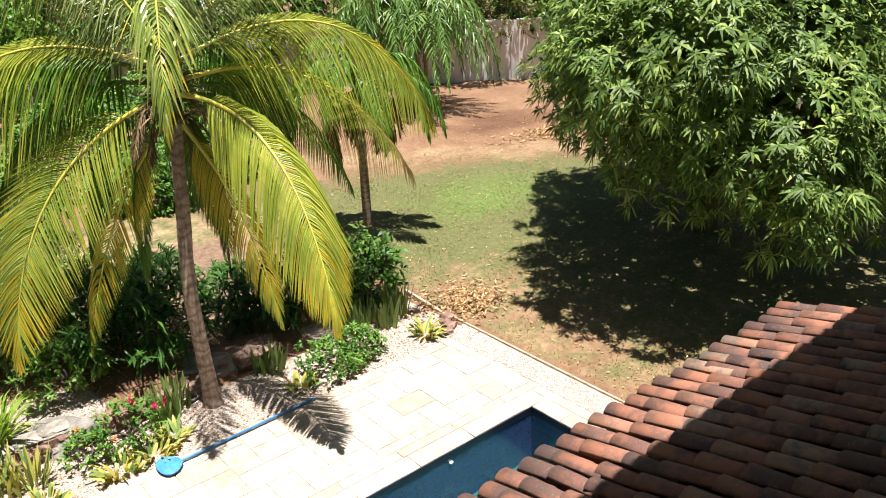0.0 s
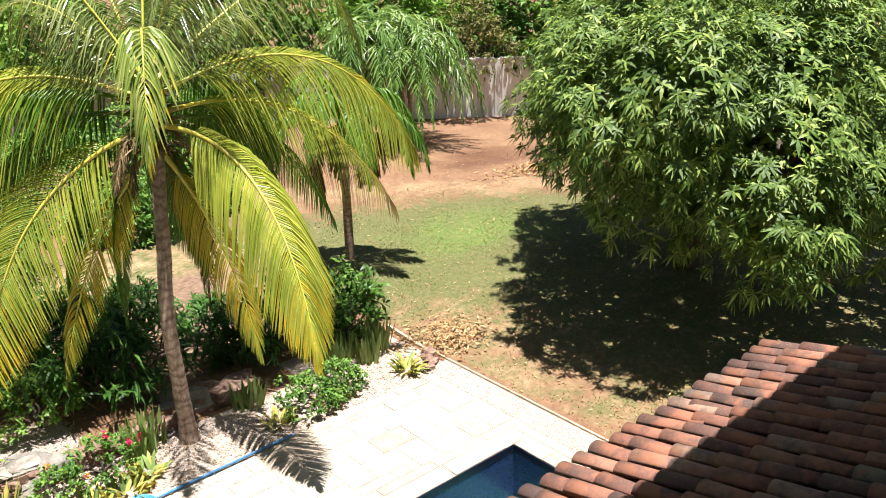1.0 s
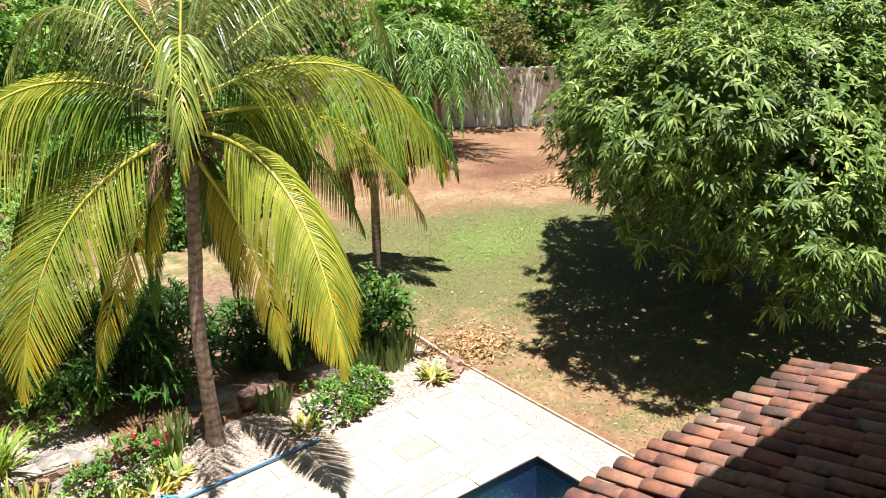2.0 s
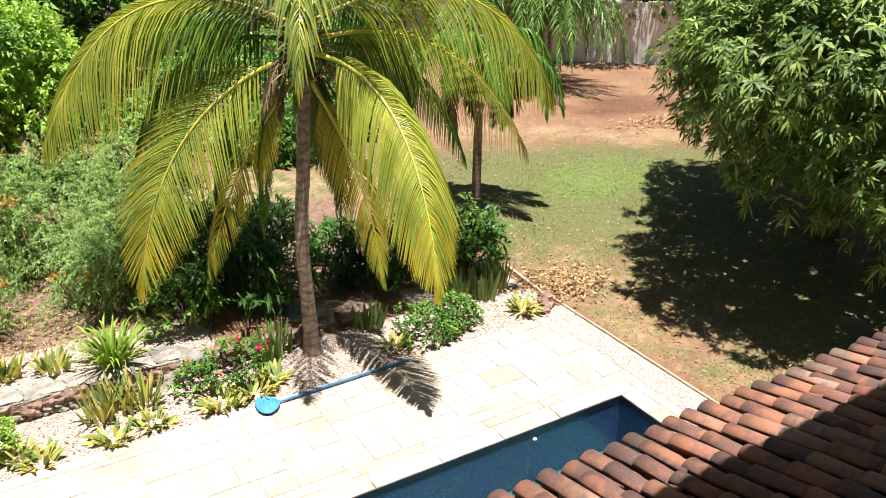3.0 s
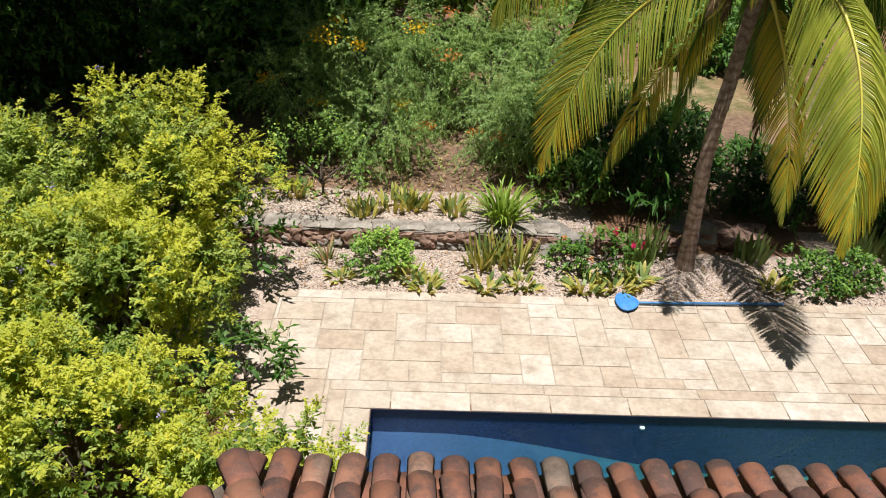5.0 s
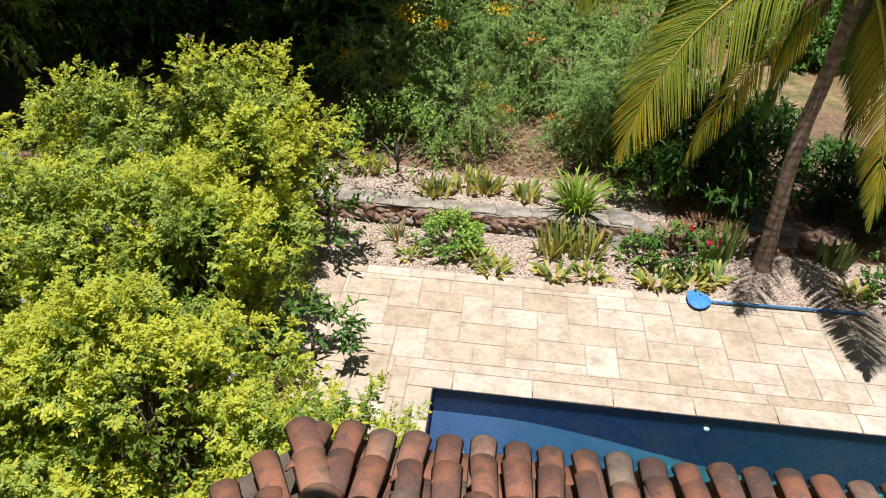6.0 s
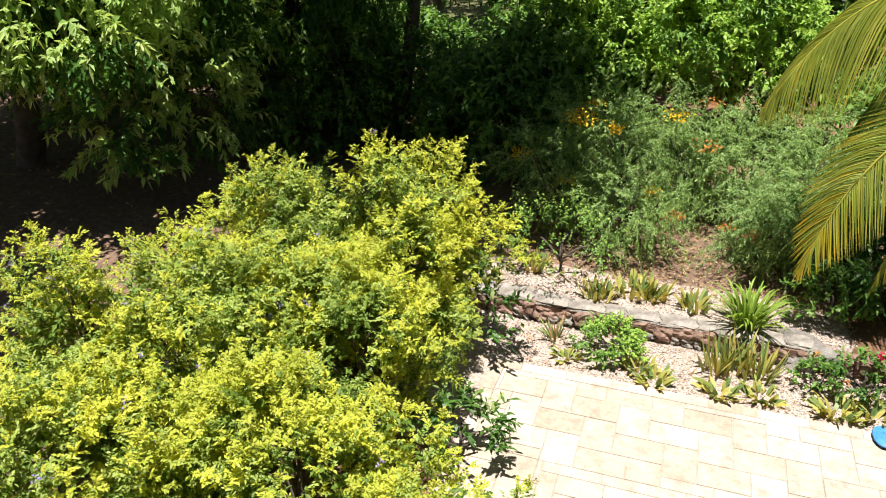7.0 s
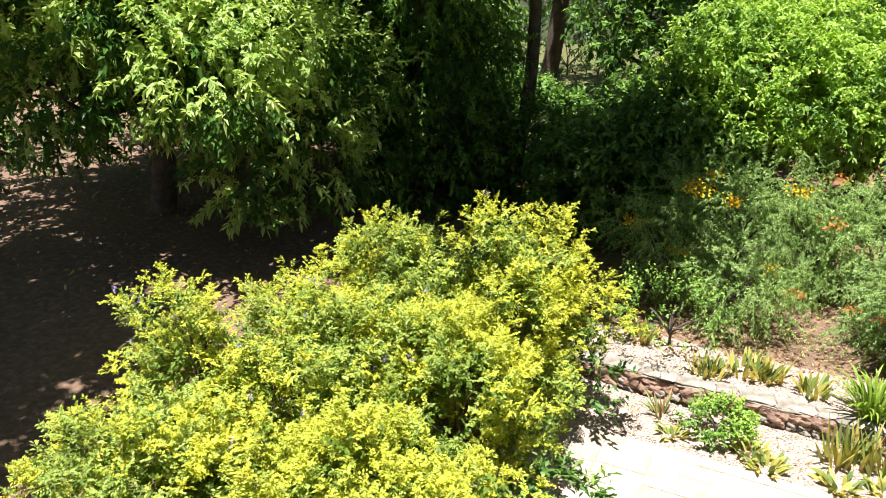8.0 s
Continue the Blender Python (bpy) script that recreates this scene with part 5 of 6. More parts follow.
LV = "low clump of yellow-edged sword leaves in gravel"
for k, (x, y, n, ln, ar) in enumerate([(-0.62, 2.66, 16, 0.26, 0.14), (0.36, 2.72, 22, 0.3, 0.17), (0.58, 2.5, 22, 0.3, 0.17), (1.4, 2.5, 24, 0.3, 0.2), (1.95, 2.6, 24, 0.28, 0.18),
                                       (2.85, 2.58, 26, 0.36, 0.2), (3.3, 2.62, 28, 0.36, 0.22), (3.62, 2.8, 24, 0.38, 0.18), (8.0, 2.72, 26, 0.4, 0.16),
                                       (-0.42, 4.0, 24, 0.36, 0.2), (0.1, 4.3, 28, 0.36, 0.24), (0.38, 4.25, 28, 0.36, 0.22), (1.0, 4.1, 24, 0.34, 0.18), (-1.5, 4.6, 20, 0.36, 0.2),
                                       (5.6, 2.75, 22, 0.3, 0.2), (6.6, 2.75, 22, 0.3, 0.25)]):
    rosette("variegated_clump", LV, on_ground(x, y), int(n * 1.7), ln * 1.05, 0.06, [M_sword, M_varieg, M_varieg], 700 + k, 0.9 if y < 3.5 else 0.6, ar, 0.35 if y < 3.5 else 0.18, group="variegated clumps")
for k, (x, y) in enumerate([(1.38, 3.08), (1.62, 3.12), (1.9, 3.05)]):
    rosette("tall_variegated_clump", "tall clump of upright yellow-green sword leaves", on_ground(x, y), 40, 0.62, 0.045, [M_varieg, M_varieg, M_sword], 730 + k, 0.42, 0.2, 0.12,
            group="tall variegated clumps")
for k, (x, y, h) in enumerate([(3.75, 3.3, 0.52), (3.95, 3.5, 0.58), (7.75, 3.45, 0.6), (8.05, 3.65, 0.66), (7.5, 3.8, 0.55), (5.5, 3.5, 0.45), (7.1, 3.5, 0.5)]):
    rosette("sword_plant", "upright grey-green snake plant in gravel", on_ground(x, y), 40, h, 0.075, M_sword, 745 + k, 0.22, 0.22, 0.03, group="snake plants")
rosette("strap_lily", "large lily with arching bright green strap leaves", on_ground(1.72, 3.86), 120, 1.1, 0.036, M_lily, 760, 0.62, 0.17, 0.5, single=True)
rosette("dry_tuft", "thin dry grassy tuft by the stone wall", on_ground(-0.82, 3.05), 26, 0.5, 0.03, [M_litter, M_sword], 761, 0.6, 0.1, 0.3)


def low_shrub(name, label, x, y, r, h, n, leaf, mats, seed, shoot=0.1, flowers=None, wid=0.6, leaves=8, group=""):
    lumps = [((0, 0, h * 0.5), (r * 0.8, r * 0.8, h * 0.5))] + [((r * 0.5 * math.cos(a), r * 0.5 * math.sin(a), h * 0.45), (r * 0.5, r * 0.5, h * 0.4)) for a in np.arange(5) * 1.26 + seed]
    tree(name, label, on_ground(x, y), 0.02, h * 0.2, lumps, n, shoot, leaves, leaf, leaf * wid, mats, seed, category="shrub", depth=0.5, flowers=flowers, group=group, below=-0.3, uneven=0.35 * r, wave=0.35)


low_shrub("round_green_shrub", "small bright green bush in the gravel bed", -0.02, 2.95, 0.44, 0.4, 620, 0.042, [M_green, M_lightleaf], 801, shoot=0.14, leaves=10, wid=0.8)
low_shrub("rose_bush", "green bush with deep pink blossoms", 3.2, 3.1, 0.4, 0.56, 240, 0.06, [M_darkleaf, M_green], 802, shoot=0.16, flowers=[(M_pink, "deep pink blossoms", 6, 0.055)])
low_shrub("rose_bush", "green bush with deep pink blossoms", 2.65, 3.0, 0.3, 0.4, 130, 0.06, [M_green, M_darkleaf], 803, flowers=[(M_orange, "faded red blossoms", 2, 0.05)])
low_shrub("spreading_shrub", "spreading low green shrub at the paving edge", 6.3, 2.8, 0.5, 0.36, 520, 0.055, [M_darkleaf, M_green], 804)
low_shrub("spreading_shrub", "spreading low green shrub at the paving edge", 6.85, 2.95, 0.42, 0.4, 360, 0.055, [M_darkleaf, M_green], 805)
low_shrub("bed_shrub", "leafy green shrub in the upper bed", 2.85, 4.55, 0.55, 0.8, 520, 0.07, [M_green, M_deep], 806)
low_shrub("twiggy_shrub", "thin twiggy shrub with small pale leaves", -1.1, 4.55, 0.8, 1.1, 420, 0.05, [M_green, M_lightleaf], 807, shoot=0.3)
for k, (x, y, r, h) in enumerate([(3.7, 4.7, 0.7, 1.2), (4.4, 4.7, 0.55, 1.1), (3.9, 5.5, 0.8, 1.4), (4.8, 6.0, 0.7, 1.2), (6.6, 4.7, 0.6, 0.9), (3.2, 6.0, 0.9, 1.3), (7.3, 5.0, 0.7, 1.0), (6.0, 5.6, 0.6, 0.8)]):
    low_shrub("dark_leaf_shrub", "dark glossy broad-leaved plants in deep shade", x, y, r, h, 200, 0.26, [M_deep, M_darkleaf], 820 + k, 0.3, wid=0.16, leaves=12, group="dark broad-leaved plants")
for k, (x, y, r, h) in enumerate([(8.35, 4.8, 0.5, 1.0), (7.9, 4.3, 0.42, 0.8)]):
    low_shrub("broadleaf_shrub", "bright green leafy shrub at the lawn edge", x, y, r, h, 240, 0.18, [M_darkleaf, M_green], 840 + k, 0.25, wid=0.3, leaves=8, group="lawn edge shrubs")
low_shrub("grey_leaf_shrub", "dark shrub with broad pale-backed leaves", -1.45, 0.2, 0.42, 0.8, 140, 0.12, [M_darkleaf, M_sword], 850, 0.25, wid=0.36)
low_shrub("grey_leaf_shrub", "dark shrub with broad pale-backed leaves", -2.0, 2.3, 0.5, 1.35, 150, 0.12, [M_darkleaf, M_sword], 851, 0.3, wid=0.4)


# ---------- stone retaining wall ----------
def stone_mesh(sx, sy, sz, seed, mat, rough=0.16, square=0.6):
    """A broken stone: a ball pressed towards a block and chipped. square: 0 round, 1 a block."""
    bm = bmesh.new()
    bmesh.ops.create_icosphere(bm, subdivisions=3 if square > 0.8 else 2, radius=1.0)
    off = Vector((seed * 1.7, seed * 0.9, seed * 2.3))
    for v in bm.verts:
        d = v.co.copy()
        f = 1 / max(abs(d.x), abs(d.y), abs(d.z))
        d = d * ((1 - square) + square * f * 0.92)
        d *= 1 + rough * (noise.noise(v.co * 1.3 + off) * 1.4 + noise.noise(v.co * 3.1 + off) * 0.7)
        v.co = Vector((d.x * sx, d.y * sy, d.z * sz))
    return bm_mesh("stone", bm, mat, square < 0.8)


def build_retaining_wall():
    rng = random.Random(5)
    w = thing("retaining_wall", "low wall of rounded red stones with grey flat coping", "garden wall", (0, 0, 0), kind="structure")
    part("mortar_core", box_mesh("mortar_core", (-2.4, BED_Y - 0.035, -0.1), (4.3, BED_Y + 0.17, 0.235), M_redrock), w)
    k = 0
    for z, hh, lo, hi, red in ((0.035, 0.07, 0.12, 0.26, 0.35), (0.15, 0.1, 0.2, 0.36, 0.85)):
        x = -2.35 + z
        while x < 4.3:
            L = rng.uniform(lo, hi)
            ob = part("stone", stone_mesh(L / 2 * 1.02, rng.uniform(0.11, 0.15), hh * rng.uniform(0.8, 1.1), k, M_redrock if rng.random() < red else M_rock, 0.36, 0.85), w,
                      at=(x + L / 2, BED_Y + 0.02 + 0.05 * rng.random(), z + rng.uniform(-0.02, 0.025)))
            ob.rotation_euler = (rng.uniform(-0.2, 0.2), rng.uniform(-0.3, 0.3), rng.uniform(-0.2, 0.2))
            x += L * rng.uniform(0.96, 1.12)
            k += 1
    x = -2.4
    while x < 2.6:
        L = rng.uniform(0.25, 0.62)
        part("coping_stone", stone_mesh(L / 2 * 1.02, rng.uniform(0.15, 0.2), 0.036, k, M_coping, 0.2, 0.95), w, at=(x + L / 2, BED_Y + 0.14, 0.275 + rng.uniform(-0.012, 0.012)))
        x += L
        k += 1
    for x, y, s in [(8.45, 2.62, 0.1), (8.58, 2.85, 0.11), (8.3, 2.48, 0.08), (2.5, 3.72, 0.3), (2.05, 3.7, 0.2), (5.4, 3.95, 0.26), (4.95, 3.9, 0.18), (4.65, 4.15, 0.3), (5.15, 4.2, 0.24), (5.75, 4.1, 0.2), (4.3, 4.05, 0.16)]:
        thing("boulder", "weathered reddish-brown rock in the bed", "rock", (x, y, s * 0.35), "loose rocks",
              me=stone_mesh(s * 1.2, s, s * 0.7, k, M_redrock if s < 0.27 else M_rock, 0.55, 0.8))
        k += 1


build_retaining_wall()


# ---------- back wall ----------
def build_back_wall():
    d = Vector((0.82, -0.57, 0)).normalized()
    ang = math.degrees(math.atan2(d.y, d.x))
    w = thing("wall_back", "tall grey rendered boundary wall with posts, branch shadows painted as streaks", "boundary wall", (25.2, 18.3, 0), kind="structure")
    w.rotation_euler = (0, 0, radians(ang))
    for k in range(-11, 7):
        x0 = k * 3.0 + 0.25
        part("wall_panel", box_mesh("wall_panel", (x0 + 0.12, -0.07, -0.3), (x0 + 2.88, 0.07, 2.42), M_wall), w)
        part("wall_post", box_mesh("wall_post", (x0 - 0.12, -0.1, -0.3), (x0 + 0.12, 0.1, 2.45), M_wall, 0.01), w)
        part("wall_cap", box_mesh("wall_cap", (x0 + 0.125, -0.1, 2.424), (x0 + 2.875, 0.1, 2.5), M_wall, 0.01), w)
    for k in range(-6, 18):
        x = k * 0.16 - 0.6
        part("fence_bar", box_mesh("fence_bar", (x, -0.012, 2.5), (x + 0.02, 0.012, 3.05), M_iron), w)
    part("fence_rail", box_mesh("fence_rail", (-1.6, -0.015, 2.96), (2.2, 0.015, 3.0), M_iron), w)


build_back_wall()

far = thing("far_house", "pale rendered house far behind the trees", "house", (-11.0, 38.0, 0))
part("wall", box_mesh("wall", (-6, -0.2, -0.3), (6, 0.2, 4.0), M_dish), far)
part("roof", box_mesh("roof", (-6.5, -0.9, 4.004), (6.5, 3.0, 4.3), M_clay, 0.02), far)


# ---------- pool net ----------
def build_net():
    t = thing("pool_skimmer", "blue leaf skimmer on a long pole beside the gravel", "pool net", (3.36, 2.18, 0.02))
    bm = bmesh.new()
    n = 18
    ring = [Vector((0.15 * math.cos(a), 0.19 * math.sin(a) * (1 - 0.3 * math.cos(a)), 0)) for a in [2 * math.pi * k / n for k in range(n)]]
    for z, s in ((0.03, 1.0), (0.05, 0.8), (0.06, 0.45)):
        for p in ring:
            bm.verts.new((p.x * s, p.y * s, z + 0.015 * noise.noise(p * 9)))
    c = bm.verts.new((0, 0, 0.062))
    bm.verts.ensure_lookup_table()
    for r in range(2):
        for k in range(n):
            bm.faces.new([bm.verts[r * n + k], bm.verts[r * n + (k + 1) % n], bm.verts[(r + 1) * n + (k + 1) % n], bm.verts[(r + 1) * n + k]])
    for k in range(n):
        bm.faces.new([bm.verts[2 * n + k], bm.verts[2 * n + (k + 1) % n], c])
    part("net", bm_mesh("net", bm, M_blue, True), t, "sky-blue mesh net")
    loop = np.array([(*p.xy, 0.03) for p in ring + ring[:1]])
    v, q = tube(loop, np.full(len(loop), 0.014), 6)
    part("frame", mesh_np("frame", v, q, M_blue, smooth=True), t)
    v, q = tube([(0.13, 0, 0.02), (0.3, 0.0, 0.02), (2.2, 0.07, 0.02)], [0.016, 0.019, 0.019], 8)
    part("pole", mesh_np("pole", v, q, M_pole, smooth=True), t, "blue metal pole")


build_net()

# ---------- kerb, litter, grass, pebbles ----------
kerb = thing("kerb", "narrow pale concrete edging between gravel and lawn", "kerb", kind="structure")
y = -4.5
while y < 2.3:
    part("kerb_stone", box_mesh("kerb_stone", (KERB_X - 0.012, y + 0.004, -0.1), (KERB_X + 0.022, y + 0.92, 0.022), M_kerb, 0.006), kerb)
    y += 0.925
for k in range(2):
    ob = part("kerb_stone", box_mesh("kerb_stone", (-0.025, 0, -0.1), (0.025, 0.72, 0.04), M_kerb, 0.006), kerb)
    ob.matrix_local = pose(8.66 + 0.06 * k, 2.85 + 0.73 * k, 0, 0, 0, -5)


def scatter_flat(x, y, size, mat, name, label, category, seed, lift=0.02, curl=0.3):
    rng = np.random.default_rng(seed)
    n = len(x)
    base = np.stack([x, y, ground_z(x, y) + lift * rng.random(n) + 0.015], -1)
    way = unit(np.stack([rng.normal(size=n), rng.normal(size=n), curl * rng.normal(size=n)], -1))
    side = unit(np.cross(way, np.array([0, 0, 1.0]) + curl * rng.normal(size=(n, 3))))
    base[:, 2] += 0.4 * size * np.abs(np.minimum(way[:, 2], 0)) * 2
    v, q = blades(base, way, side, size * (0.6 + 0.8 * rng.random(n)), size * 0.4, 0.0, 2, (0.3, 1.0, 0.1))
    return thing(name, label, category, kind="stuff", me=mesh_np(name, v, q, mat))


def cloud(n, cx, cy, sx, sy, seed):
    r = np.random.default_rng(seed)
    return cx + sx * r.normal(size=n), cy + sy * r.normal(size=n)


x, y = cloud(1100, 9.25, 3.15, 0.45, 0.34, 1)
scatter_flat(x, y, 0.085, M_litter, "leaf_pile", "heap of fallen dry brown leaves", "dry leaves", 11, 0.1)
r = np.random.default_rng(2)
x, y = r.uniform(8.8, 23, 5200), r.uniform(-2, 16, 5200)
scatter_flat(x, y, 0.06, M_litter, "lawn_litter", "scattered dry leaves on the lawn", "dry leaves", 12)
x, y = cloud(500, 19.5, 10.5, 0.9, 0.35, 3)
scatter_flat(x, y, 0.14, M_litter, "far_leaf_pile", "pale heap of raked dry leaves on earth", "dry leaves", 13, 0.06)
x, y = r.uniform(-2.0, 5.5, 6000), r.uniform(4.3, 8.5, 6000)
scatter_flat(x, y, 0.06, M_litter, "bed_litter", "dry leaf mulch under the shrubs", "dry leaves", 14)
x, y = r.uniform(-18, -4, 2500), r.uniform(2, 18, 2500)
scatter_flat(x, y, 0.11, M_litter, "shade_litter", "fallen leaves on shaded earth", "dry leaves", 15)
x, y = r.uniform(-1.8, 8.5, 260), r.uniform(2.35, 3.5, 260)
scatter_flat(x, y, 0.06, M_litter, "gravel_litter", "few dry leaves on the gravel", "dry leaves", 16)


def build_grass():
    rng = np.random.default_rng(31)
    n = 60000
    x, y = rng.uniform(8.8, 19, n), rng.uniform(-2.5, 11.5, n)
    far = x * 0.57 + y * 0.82
    dens = np.array([noise.noise(Vector((a * 0.9, b * 0.9, 0))) for a, b in zip(x, y)])
    lush = np.exp(-(((x - 14) / 2.6) ** 2 + ((y - 7.3) / 1.6) ** 2))
    keep = rng.random(n) < np.clip(0.35 + 0.9 * dens + 0.5 * lush, 0.05, 1) * (1 - ease((far - 14.0) / 5))
    x, y = x[keep], y[keep]
    n = len(x)
    base = np.stack([x, y, ground_z(x, y) - 0.005], -1)
    way = unit(np.stack([0.6 * rng.normal(size=n), 0.6 * rng.normal(size=n), np.ones(n)], -1))
    side = unit(np.cross(way, rand_unit(n, rng)))
    v, q = blades(base, way, side, 0.035 + 0.04 * rng.random(n), 0.012, 0.3, 2, (1.0, 0.8, 0.1))
    thing("grass", "short patchy lawn grass, green and dry", "grass", kind="stuff", me=mesh_np("grass", v, q, M_grass))


build_grass()


def pebbles(label, x, y, mat, seed):
    rng = np.random.default_rng(seed)
    n = len(x)
    s = rng.uniform(0.008, 0.017, n)
    octa = np.array([(1, 0, 0), (0, 1, 0), (-1, 0, 0), (0, -1, 0), (0, 0, 0.7), (0, 0, -0.7)], float)
    tri = np.array([(0, 1, 4), (1, 2, 4), (2, 3, 4), (3, 0, 4), (1, 0, 5), (2, 1, 5), (3, 2, 5), (0, 3, 5)])
    rot = rng.random(n) * 6.28
    c, sn = np.cos(rot), np.sin(rot)
    vv = octa[None] * s[:, None, None] * rng.uniform(0.7, 1.3, (n, 6, 1))
    v = np.stack([vv[..., 0] * c[:, None] - vv[..., 1] * sn[:, None], vv[..., 0] * sn[:, None] + vv[..., 1] * c[:, None], vv[..., 2]], -1)
    v += np.stack([x, y, ground_z(x, y) + s * 0.3], -1)[:, None]
    q = (tri[None] + (np.arange(n) * 6)[:, None, None]).reshape(-1, 3)
    thing("pebbles", label, "gravel", kind="stuff", me=mesh_np("pebbles", v.reshape(-1, 3), q, mat, smooth=True))


r = np.random.default_rng(41)
x, y = np.r_[r.uniform(-2.6, 8.45, 12500), r.uniform(-1.9, 3.2, 6000)], np.r_[r.uniform(EDGE_Y + 0.03, BED_Y, 12500), r.normal(4.05, 0.35, 6000)]
keep = ~((y > BED_Y - 0.1) & (y < BED_Y + 0.25))
pebbles("pale pinkish-white gravel stones", x[keep], y[keep], M_pebble, 42)
pebbles("whitish gravel stones along the lawn kerb", r.uniform(EDGE_R + 0.03, KERB_X - 0.03, 9500), r.uniform(-3.2, 2.5, 9500), M_pebble_pale, 43)


# ---------- house behind the camera ----------
OVER_Y = -4.68                                   # edge of the overhang that shades the porch roof
house = thing("house", "plain rendered house with a deep tiled overhang", "house", (0, 0, 0), kind="structure")
part("house_wall", box_mesh("house_wall", (-1.5, -8.1, -0.3), (12, -7.6, 8.6), M_plaster), house)
part("porch_wall", box_mesh("porch_wall", (0.6, -5.2, -0.3), (7.0, -5.0, 2.2), M_plaster), house)
part("roof_overhang", box_mesh("roof_overhang", (-2.5, -8.6, 8.0), (12.5, OVER_Y, 8.12), M_clay), house)


# ---------- paving ----------
def slab_mesh(name, w, h, mat, thick=0.05):
    """A slab with a slightly worn edge, from its corner."""
    e, t = 0.006, 0.005
    v = [(0, 0, -thick), (w, 0, -thick), (w, h, -thick), (0, h, -thick), (0, 0, -t), (w, 0, -t), (w, h, -t), (0, h, -t),
         (e, e, 0), (w - e, e, 0), (w - e, h - e, 0), (e, h - e, 0)]
    q = [(0, 1, 5, 4), (1, 2, 6, 5), (2, 3, 7, 6), (3, 0, 4, 7), (4, 5, 9, 8), (5, 6, 10, 9), (6, 7, 11, 10), (7, 4, 8, 11), (8, 9, 10, 11)]
    return mesh_np(name, v, q, mat)


def build_paving():
    rng = random.Random(9)
    pv = thing("paving", "cream sandstone slabs laid in a herringbone of large pieces", "paving", kind="structure")
    g = 0.006
    bm = bmesh.new()
    box_bm(bm, (EDGE_L, 0.125, -0.09), (EDGE_R, EDGE_Y - 0.005, -0.012))
    box_bm(bm, (EDGE_L, POOL_NEAR, -0.09), (-0.125, 0.12, -0.012))
    box_bm(bm, (POOL_X + 0.125, POOL_NEAR, -0.09), (EDGE_R, 0.12, -0.012))
    part("bedding", bm_mesh("bedding", bm, M_grout), pv)
    shared = {}

    def slab(x0, y0, x1, y1, name="slab"):
        w, h = round(x1 - x0 - 2 * g, 3), round(y1 - y0 - 2 * g, 3)
        if w < 0.03 or h < 0.03:
            return
        me = shared.get((name, w, h)) or slab_mesh(name, w, h, M_stone)
        shared[(name, w, h)] = me
        ob = part(name, me, pv, at=(x0 + g, y0 + g, rng.uniform(-0.003, 0.003)))
        ob.rotation_euler = (rng.uniform(-0.004, 0.004), rng.uniform(-0.004, 0.004), 0)

    def field(fx0, fy0, fx1, fy1):
        s = 0.975
        ox, oy = 0.22, 0.85
        for i in range(-40, 41):
            for j in range(-16, 17):
                lx, ly = ox + s * (0.4 * i + 1.0 * j), oy + s * (0.4 * i - 0.2 * j)
                for x0, y0, w, h in ((lx, ly, 0.6, 0.4), (lx - 0.4 * s, ly, 0.4, 0.6)):
                    x1, y1 = x0 + w * s, y0 + h * s
                    a0, b0, a1, b1 = max(x0, fx0), max(y0, fy0), min(x1, fx1), min(y1, fy1)
                    if a1 - a0 > 0.04 and b1 - b0 > 0.04:
                        slab(a0, b0, a1, b1)

    def strip(x0, y0, x1, y1, step, start=0.0, name="border_slab"):
        if x1 - x0 > y1 - y0:
            x = x0 - start
            while x < x1 - 0.02:
                slab(max(x, x0), y0, min(x + step, x1), y1, name)
                x += step
        else:
            y = y0 - start
            while y < y1 - 0.02:
                slab(x0, max(y, y0), x1, min(y + step, y1), name)
                y += step

    field(EDGE_L + 0.18, 0.47, EDGE_R, 2.13)
    field(EDGE_L + 0.18, POOL_NEAR, -0.5, 0.47)
    strip(EDGE_L, 2.13, EDGE_R, EDGE_Y, 0.61, 0.2)
    strip(EDGE_L, POOL_NEAR, EDGE_L + 0.18, 2.13, 0.61)
    # pool coping, two courses
    strip(-0.5, 0.3, EDGE_R, 0.47, 0.92, 0.25, "coping_slab")
    strip(-0.3, 0.0, POOL_X + 0.3, 0.3, 0.92, 0.4, "coping_slab")
    strip(-0.5, POOL_NEAR, -0.3, 0.3, 0.92, 0.0, "coping_slab")
    strip(-0.3, POOL_NEAR, 0.0, 0.0, 0.92, 0.3, "coping_slab")
    strip(POOL_X, POOL_NEAR, POOL_X + 0.3, 0.0, 0.92, 0.3, "coping_slab")
    strip(POOL_X + 0.3, POOL_NEAR, EDGE_R, 0.3, 0.92, 0.0, "coping_slab")


build_paving()


# ---------- tiled roof ----------
ROOF_Y, ROOF_Z, ROOF_S = -3.2, 2.5, 0.28       # eave line and slope
ROOF_L, ROOF_R, HIP = -0.6, 8.15, 0.42           # ends of the eave; the hip's run in x for each metre back


